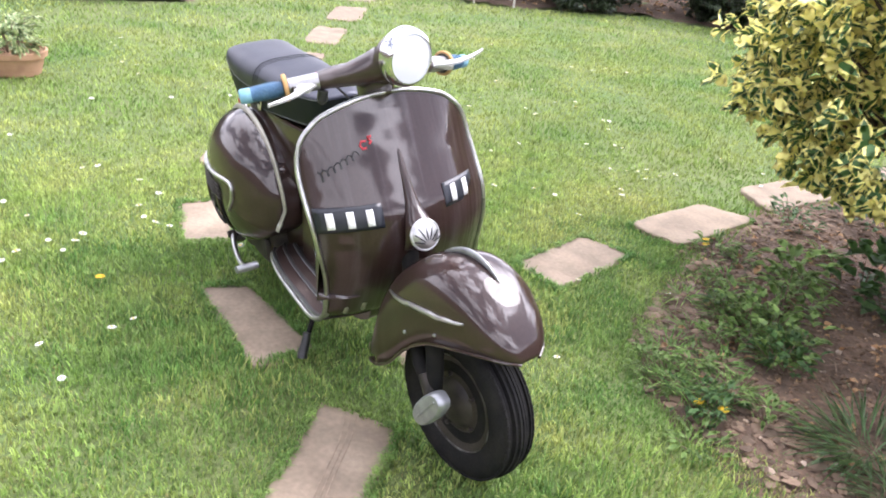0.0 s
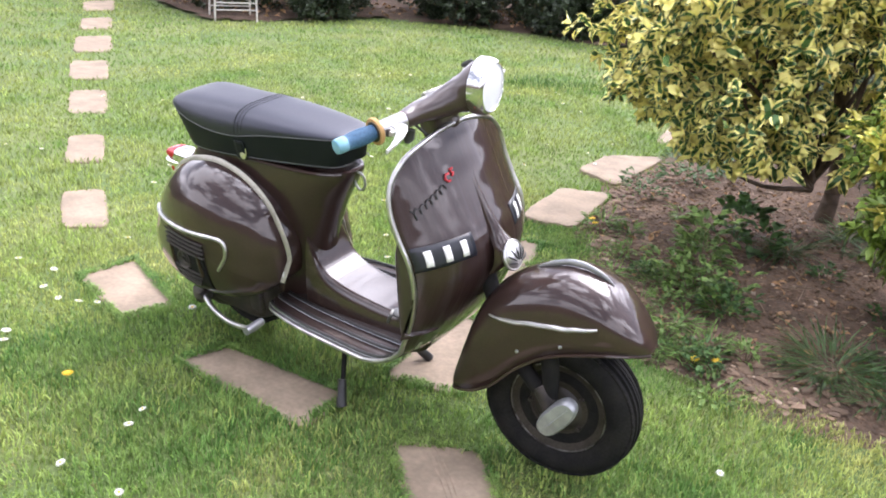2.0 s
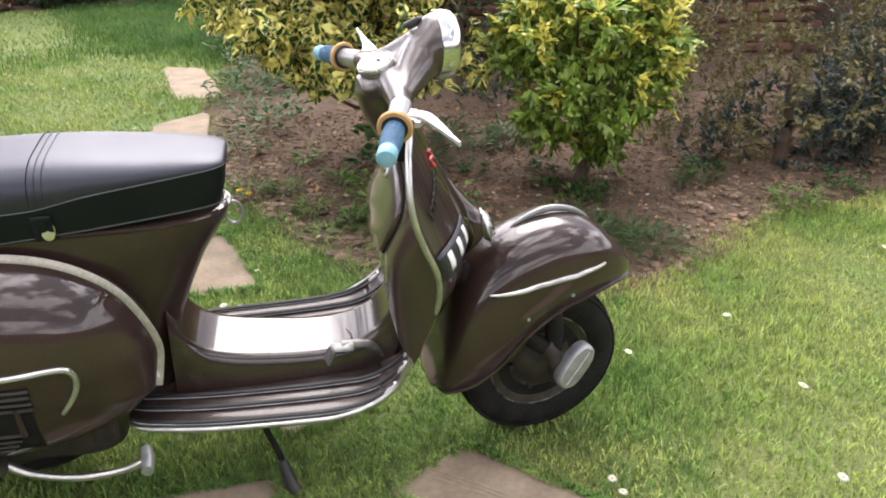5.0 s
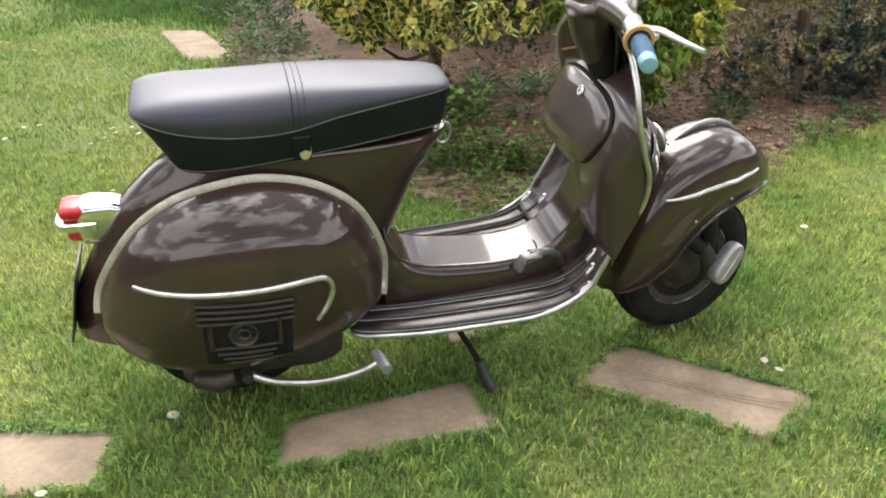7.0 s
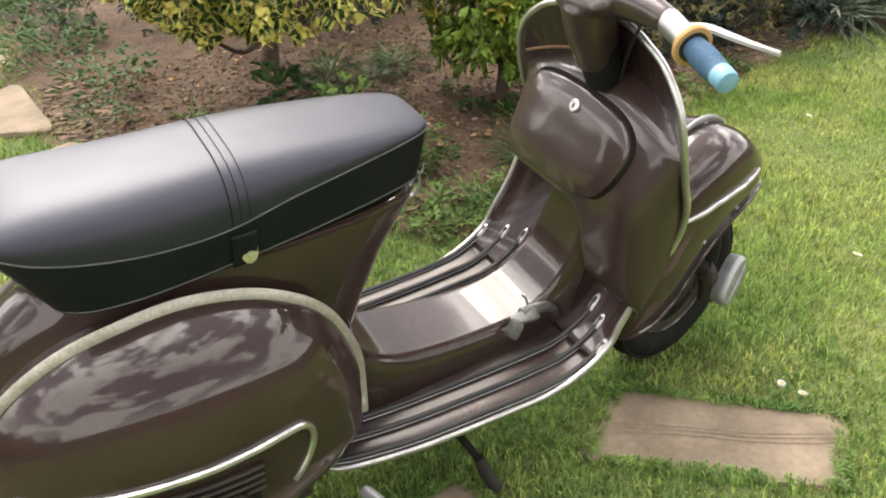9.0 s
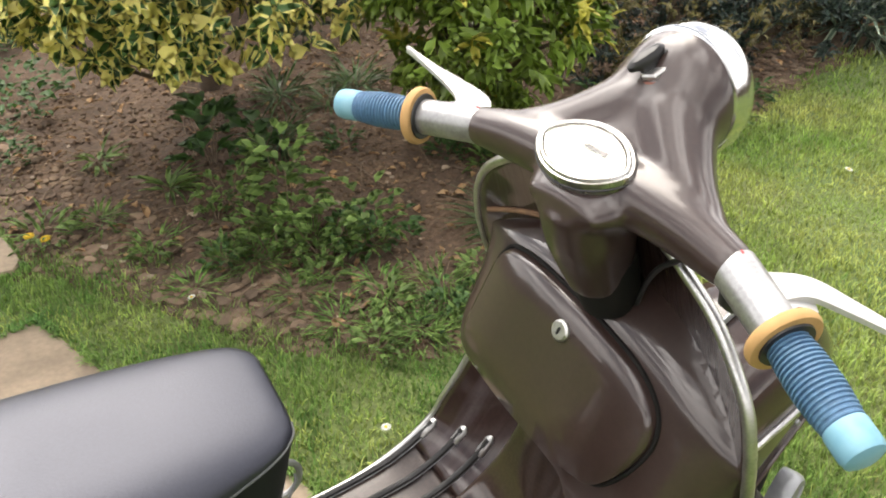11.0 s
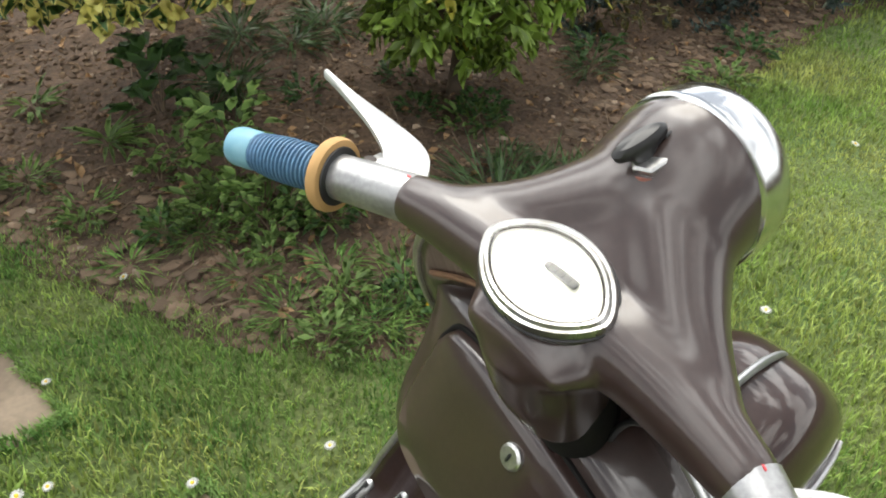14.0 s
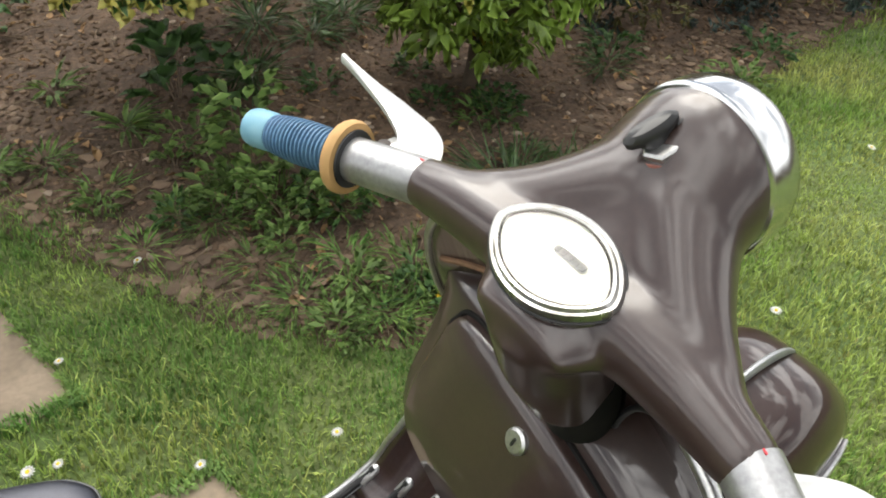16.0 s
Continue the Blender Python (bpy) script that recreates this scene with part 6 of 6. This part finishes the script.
LEAFY, TUFT, SMALL = "leafy green weed growing in bare soil", "tuft of narrow strap leaves in soil", "small green weed in bare soil"
WEEDS = [(LEAFY, -.30, 3.9, 190, .06, .03, WEED_DARK, .25, .12), (LEAFY, -.35, 4.5, 190, .06, .03, WEED_DARK, .25, .14), (LEAFY, -.5, 5.1, 190, .07, .03, WEED_DARK, .3, .16),
         (LEAFY, .41, 1.50, 90, .066, .040, WEED, .09, .30), (LEAFY, .33, 1.40, 40, .060, .032, WEED, .09, .14), (LEAFY, .46, 1.34, 60, .060, .032, WEED, .11, .15), (LEAFY, .58, 1.33, 50, .056, .030, WEED, .10, .15),
         ("dark green bramble seedling in soil", .35, 2.06, 34, .095, .070, WEED_DARK, .10, .20), ("dark green bramble seedling in soil", .48, 2.02, 22, .085, .062, WEED_DARK, .08, .13),
         (TUFT, .59, 2.05, 90, .16, .009, STRAP, .03, .05), (TUFT, .73, 2.44, 90, .18, .010, STRAP, .03, .05), (TUFT, 1.04, 2.40, 90, .18, .011, STRAP, .04, .05), (TUFT, .88, 2.30, 70, .16, .010, STRAP, .03, .05),
         ("flat green rosette weed in soil", .165, 1.94, 34, .13, .020, WEED, .02, .03), ("flat green rosette weed in soil", .01, 2.27, 22, .10, .020, WEED, .03, .03), (SMALL, -.07, 1.83, 60, .07, .010, WEED, .06, .05),
         ("low violet clump in soil", 1.24, 1.60, 110, .036, .024, WEED_DARK, .08, .07), (SMALL, 1.07, 1.71, 60, .036, .018, WEED_DARK, .06, .04), (SMALL, 1.11, 1.95, 50, .04, .02, WEED_DARK, .06, .05), (SMALL, 1.15, 1.31, 90, .07, .007, STRAP, .07, .03),
         (SMALL, .65, 1.02, 70, .050, .009, WEED, .12, .05), (SMALL, .43, .95, 80, .050, .007, WEED, .13, .04), (SMALL, .37, 1.03, 50, .045, .008, WEED, .10, .04), (SMALL, .50, .87, 60, .05, .007, WEED, .10, .04), (LEAFY, .61, 1.30, 60, .05, .024, WEED_DARK, .10, .10),
         (SMALL, .60, .90, 40, .05, .010, WEED_DARK, .09, .04), (SMALL, .77, .76, 50, .05, .016, WEED, .09, .04), ("coarse tuft of long grass", 1.03, 1.16, 230, .17, .007, STRAP, .12, .04), ("coarse tuft of long grass", 1.20, 1.10, 160, .13, .006, STRAP, .12, .03),
         ("coarse tuft of long grass", 1.32, 1.10, 150, .11, .006, STRAP, .10, .03), (SMALL, 1.18, 1.57, 60, .06, .016, WEED, .09, .05), (SMALL, 1.83, 1.80, 60, .06, .024, WEED_DARK, .09, .09), (SMALL, 2.10, 1.45, 60, .06, .024, WEED, .10, .07),
         (SMALL, 2.40, 1.60, 60, .06, .02, WEED_DARK, .1, .07), (LEAFY, -.20, 2.95, 150, .06, .03, WEED_DARK, .22, .14), (LEAFY, -.34, 3.55, 170, .06, .03, WEED_DARK, .25, .15), (LEAFY, .31, 1.74, 60, .05, .026, WEED, .10, .08),
         (SMALL, -.22, 1.86, 70, .07, .014, WEED, .08, .05), (SMALL, .25, 1.70, 30, .04, .016, WEED, .05, .03), (SMALL, .78, 1.95, 40, .05, .02, WEED_DARK, .06, .05), (TUFT, 1.75, 1.72, 60, .12, .008, STRAP, .05, .04), (LEAFY, -.30, 2.45, 90, .05, .022, WEED_DARK, .12, .12)]
# scattered growth where the lawn runs out into the bed
rng = np.random.default_rng(77)
for cx, cy, m, sx, sy in ((.29, 1.50, 3, .06, .05), (.39, 1.45, 3, .06, .05), (.20, 1.41, 4, .06, .04), (.58, 1.37, 4, .07, .04), (.39, 1.13, 3, .08, .06), (.45, 1.00, 3, .09, .05), (.69, 1.03, 4, .09, .06), (.52, .88, 4, .10, .03), (.04, 1.62, 2, .05, .05)):
    for q in range(m):
        x, y = cx + rng.normal() * sx, cy + rng.normal() * sy
        if q % 3 == 0:
            WEEDS.append((SMALL, x, y, 34, .052, .020, WEED_DARK if q else WEED, .055, .06))
        else:
            WEEDS.append(("short tuft of grass in bare soil", x, y, 60, .075, .0055, DEEP_GREEN if q % 3 == 1 else WEED, .055, .02))
for k, (label, x, y, n, ln, wd, mat, sp, tall) in enumerate(WEEDS):
    weed(label, x, y, n, ln, wd, mat, 60 + k, sp, tall)
for k, (x, y, ln) in enumerate(((3.50, 1.98, .55), (3.72, 1.98, .66), (3.95, 2.05, .62), (3.62, 2.22, .72), (4.2, 2.1, .6))):
    weed("clump of striped sword leaves", x, y, 78, ln, .030, STRIPED, 90 + k, .10, .10, z=.0)

# daisies and dandelions in the lawn
rng = np.random.default_rng(21)


def flower(name, label, x, y, h, r, mat, petals, seed):
    rg = np.random.default_rng(seed)
    root = thing(name, label, "flower", pose(x, y, -0.01, 0, 0, rg.uniform(0, 360)), group=name + " in the lawn")
    a = np.linspace(0, 2 * math.pi, petals, endpoint=False)
    n = len(a)
    v, f, l, uv = leaves(np.tile([[0, 0, h]], (n, 1)).astype(float), np.stack([np.cos(a), np.sin(a), np.full(n, .25)], 1), np.tile([[0, 0, 1.0]], (n, 1)), np.full(n, r), np.full(n, r * .5))
    ob = new("petals", raw_mesh("petals", v, f, l, mat, uv))
    ob.parent = root
    part("eye", Shape().add(lathe([(0.0005, .003), (r * .28, .002), (r * .34, -.001)], 8), Matrix.Translation((0, 0, h + .001))), YELLOW, root)
    part("stalk", tube([(0, 0, 0), (0.002, 0, h * .6), (0, 0, h)], 0.0009, 5), WEED, root)
    return root


DAISIES = [(-2.34, 2.29), (-2.21, 2.29), (-2.44, 2.61), (-2.0, 2.66), (-1.96, 2.67), (-1.2, 2.07), (-1.14, 2.14), (-1.09, 2.17), (-1.12, 2.26), (-1.14, -.34), (-1.05, -.33), (-1.01, -.28), (-1.23, -.34), (-1.02, -.7), (-.91, -.66), (-1.01, -.59), (-.92, 1.49), (-1.04, 1.46), (-1.09, 1.25), (-1.01, 2.35), (-1.03, 2.28), (-.99, 2.14), (-.88, 1.87), (-.82, 1.83), (.73, -.18), (.73, -.24), (2.16, .94), (1.34, .51),
           (-.28, -.79), (-.09, -.76), (0, -.98), (-.23, .78), (-.76, -.07), (-.342, -.522), (-.143, 1.046), (.076, 1.307), (-.18, .78), (-.30, -.60), (.30, .62), (-.95, -.62), (1.25, -.25), (.95, .35), (-1.55, .75), (-1.7, .9), (-.6, .75), (-.75, .62), (.05, .66), (1.35, .1), (-2.4, 1.9), (-2.6, 2.1)]
daisy = None
for k, (x, y) in enumerate(DAISIES + [(rng.uniform(-4.5, -.6), rng.uniform(-.9, 4.5)) for _ in range(70)]):
    if daisy is None:
        daisy = flower("daisy", "small white daisy in the short grass", x, y, .034, .013, PETAL, 13, 5)
    else:
        copy_thing(daisy, pose(x, y, -0.008 + .006 * rng.random(), rng.uniform(-14, 14), rng.uniform(-14, 14), rng.uniform(0, 360)) @ Matrix.Scale(rng.uniform(.8, 1.25), 4))
dand = None
for x, y in ((-.645, -.58), (.72, .92), (.66, .88), (-.22, 1.80), (-.26, 1.84), (2.6, .4)):
    if dand is None:
        dand = flower("dandelion", "yellow dandelion flower in the grass", x, y, .045, .017, YELLOW, 22, 6)
    else:
        copy_thing(dand, pose(x, y, -0.005, 8, -6, 40 * x))

# clods, pebbles, twigs and dead leaves on the bed
def lumps(name, n, r0, r1, mat, label, seed, sel, band=9.0, low=1.0):
    rg = np.random.default_rng(seed)
    px, py = rg.uniform(-.5, 3.2, n * 3), rg.uniform(.8, 3.2, n * 3)
    d = bed_depth(px, py)
    ok = (d > sel) & (d < band) & (rg.random(n * 3) < np.clip(1.4 - d * .5, .15, 1))
    px, py = px[ok][:n], py[ok][:n]
    ico = [(0, 0, 1), (.9, 0, .4), (.28, .85, .4), (-.73, .53, .4), (-.73, -.53, .4), (.28, -.85, .4), (.7, .5, -.4), (-.3, .85, -.4), (-.9, 0, -.4), (-.3, -.85, -.4), (.7, -.5, -.4), (0, 0, -1)]
    fc = [(0, 1, 2), (0, 2, 3), (0, 3, 4), (0, 4, 5), (0, 5, 1), (1, 6, 2), (2, 7, 3), (3, 8, 4), (4, 9, 5), (5, 10, 1), (6, 7, 2), (7, 8, 3), (8, 9, 4), (9, 10, 5), (10, 6, 1), (11, 7, 6), (11, 8, 7), (11, 9, 8), (11, 10, 9), (11, 6, 10)]
    m = len(px)
    r = rg.uniform(r0, r1, m) * rg.uniform(.5, 1, m)
    jit = 1 + rg.uniform(-.28, .28, (m, 12, 1))
    sc = np.stack([rg.uniform(.7, 1.4, m), rg.uniform(.7, 1.2, m), rg.uniform(.45, .8, m) * low], 1)[:, None]
    ang = rg.uniform(0, 6.28, m)
    v = np.array(ico)[None] * jit * sc * r[:, None, None]
    ca, sa = np.cos(ang)[:, None], np.sin(ang)[:, None]
    v = np.stack([v[..., 0] * ca - v[..., 1] * sa, v[..., 0] * sa + v[..., 1] * ca, v[..., 2]], -1)
    v += np.stack([px, py, soil_z(px, py) + r * .2], 1)[:, None]
    flat = (np.arange(m)[:, None] * 12 + np.array(fc).ravel()[None]).ravel()
    return tagged(new(name, raw_mesh(name, v.reshape(-1, 3), flat, np.full(m * 20, 3), mat, smooth=False)), label, "soil", kind="stuff")


lumps("soil_clods", 9000, .004, .015, CLOD, "crumbly brown clods of soil", 31, 0.0)
lumps("soil_crust", 2600, .012, .030, CRUST, "cracked plates of dry pale soil along the bed's edge", 37, -.03, .30, .38)
lumps("pebbles", 420, .005, .018, PEBBLE, "pale pebbles scattered on the soil", 32, 0.02)
rg = np.random.default_rng(33)
twigs = Shape()
for _ in range(170):
    x, y = rg.uniform(-.3, 2.6), rg.uniform(1.1, 3.1)
    if bed_depth(np.array([x]), np.array([y]))[0] < .08:
        continue
    a, ln = rg.uniform(0, 6.28), rg.uniform(.05, .22)
    z = float(soil_z(x, y)) + .006
    twigs.add(tube([(x, y, z), (x + math.cos(a) * ln * .5, y + math.sin(a) * ln * .5 + .01, z + .01), (x + math.cos(a) * ln, y + math.sin(a) * ln, z + .004)], [0.0025, 0.002, 0.001], 5))
solo("twigs", twigs, TWIG, "thin dry twigs lying on the soil", "twig", kind="stuff")
px, py = rg.uniform(-.3, 3.4, 620), rg.uniform(1.0, 3.2, 620)
ok = bed_depth(px, py) > .03
px, py = px[ok], py[ok]
n = len(px)
v, f, l, uv = leaves(np.stack([px, py, soil_z(px, py) + .012], 1), rand_dirs(rg, n) * np.array([1, 1, .25]), np.array([0, 0, 1.0]) + rand_dirs(rg, n) * .5, rg.uniform(.02, .05, n), rg.uniform(.012, .03, n), fold=.35)
tagged(new("dead_leaves", raw_mesh("dead_leaves", v, f, l, DRY_LEAF, uv)), "curled brown dead leaves on the soil", "leaf", kind="stuff")
px, py = rg.uniform(-9, 0, 900), rg.uniform(4.8, 9.5, 900)
ok = inside(px, py, FAR_BED)
px, py = px[ok], py[ok]
n = len(px)
v, f, l, uv = leaves(np.stack([px, py, np.full(n, .06)], 1), rand_dirs(rg, n) * np.array([1, 1, .4]), np.array([0, 0, 1.0]) + rand_dirs(rg, n) * .5, rg.uniform(.05, .10, n), rg.uniform(.03, .06, n), fold=.35)
tagged(new("dead_leaves", raw_mesh("dead_leaves", v, f, l, DRY_LEAF, uv)), "curled brown dead leaves under the far shrubs", "leaf", kind="stuff")

# ---- garden edges and far things ----
wall = solo("wall_north", Shape().add(rbox(9, .20, 2.0, .02, 30), Matrix.Translation((5.0, 4.62, .95))), MORTAR, "dark brick garden wall behind the shrubs", "wall", kind="structure", smooth=False)
brick_me = mesh_of("brick", rbox(.213, .10, .063, .12, 12, 16), BRICK)
for j in range(16):
    for i in range(15):
        b = new("brick", brick_me)
        b.parent = wall
        b.matrix_basis = Matrix.Translation((.60 + i * .225 + (.1125 if j % 2 else 0), 4.52 - .045 + .003 * math.sin(i * 5 + j * 3), .035 + j * .075))
# added walls, unseen themselves: they bound the garden for reflections and bounced light
for nm, m, ln in (("wall_west", pose(-13, 3, 0, 0, 0, 90), 22), ("wall_far", pose(-3, 12.5, 0), 24), ("wall_east", pose(11, 2, 0, 0, 0, 90), 22), ("wall_south", pose(-2, -9, 0), 28)):
    ob = new(nm, mesh_of(nm, Shape().add(rbox(ln, .2, 1.9, .02, 30), Matrix.Translation((0, 0, .9))), MORTAR, smooth=False))
    ob.matrix_basis = m
    tagged(ob, "plain dark wall added to close the garden", "wall", kind="structure")

pot = thing("plant_pot", "wide pale terracotta bowl with a leafy plant on the lawn", "plant pot", pose(-3.62, -.62, 0))
part("pot", lathe([(.0005, -.01), (.135, -.01), (.150, .0), (.175, .10), (.192, .106), (.196, .140), (.182, .143), (.170, .125), (.0005, .120)], 36), TERRACOTTA, pot)
rgp = np.random.default_rng(5)
a = rgp.uniform(0, 6.28, 170)
rad = rgp.uniform(.03, .15, 170)
base = np.stack([np.cos(a) * rad, np.sin(a) * rad, rgp.uniform(.13, .34, 170)], 1)
v, f, l, uv = leaves(base, np.stack([np.cos(a), np.sin(a), rgp.uniform(-.2, .9, 170)], 1), np.tile([[0, 0, 1.0]], (170, 1)) + rand_dirs(rgp, 170) * .3, rgp.uniform(.06, .13, 170), rgp.uniform(.025, .045, 170), droop=.4)
ob = new("plant", raw_mesh("plant", v, f, l, POT_LEAF, uv))
ob.parent = pot
for q in base[::12]:
    part("stem", tube([(q[0] * .5, q[1] * .5, .11), (q[0] * .8, q[1] * .8, q[2] * .7), tuple(q)], [0.006, 0.005, 0.003], 6), TWIG, pot)

bench = thing("garden_chair", "weathered white metal garden chair by the far border", "chair", pose(-6.72, 4.78, 0, 0, 0, 62))
for x in (-.24, .24):
    for y in (-.20, .20):
        part("leg", tube([(x, y, -.01), (x * .96, y * .96, .42)], 0.012, 8), IRON, bench)
for y in (-.20, .20):
    part("rail", tube([(-.24, y, .12), (.24, y, .12)], 0.009, 8), IRON, bench)
    part("rail", tube([(-.235, y, .20), (.235, y, .20)], 0.009, 8), IRON, bench)
for k in range(6):
    part("seat_slat", Shape().add(rbox(.50, .055, .014, .3), Matrix.Translation((0, -.19 + .076 * k, .425))), IRON, bench)
for x in (-.24, .24):
    part("back_post", tube([(x, .2, .42), (x, .25, .85)], 0.012, 8), IRON, bench)
for k in range(3):
    part("back_rail", tube([(-.24, .215 + .015 * k, .55 + .14 * k), (.24, .215 + .015 * k, .55 + .14 * k)], 0.009, 8), IRON, bench)
solo("plastic_sheet", Shape().add(rbox(.75, .40, .03, .3), pose(-6.9, 1.35, .03, 2, -2, 20)), SLATE, "grey plastic sheet lying beside the far border", "sheet")
solo("terracotta_shard", Shape().add(rbox(.20, .12, .09, .5, 3), pose(3.62, 1.92, .03, 10, 15, 20)), TERRACOTTA, "broken terracotta piece at the bed's edge", "shard")
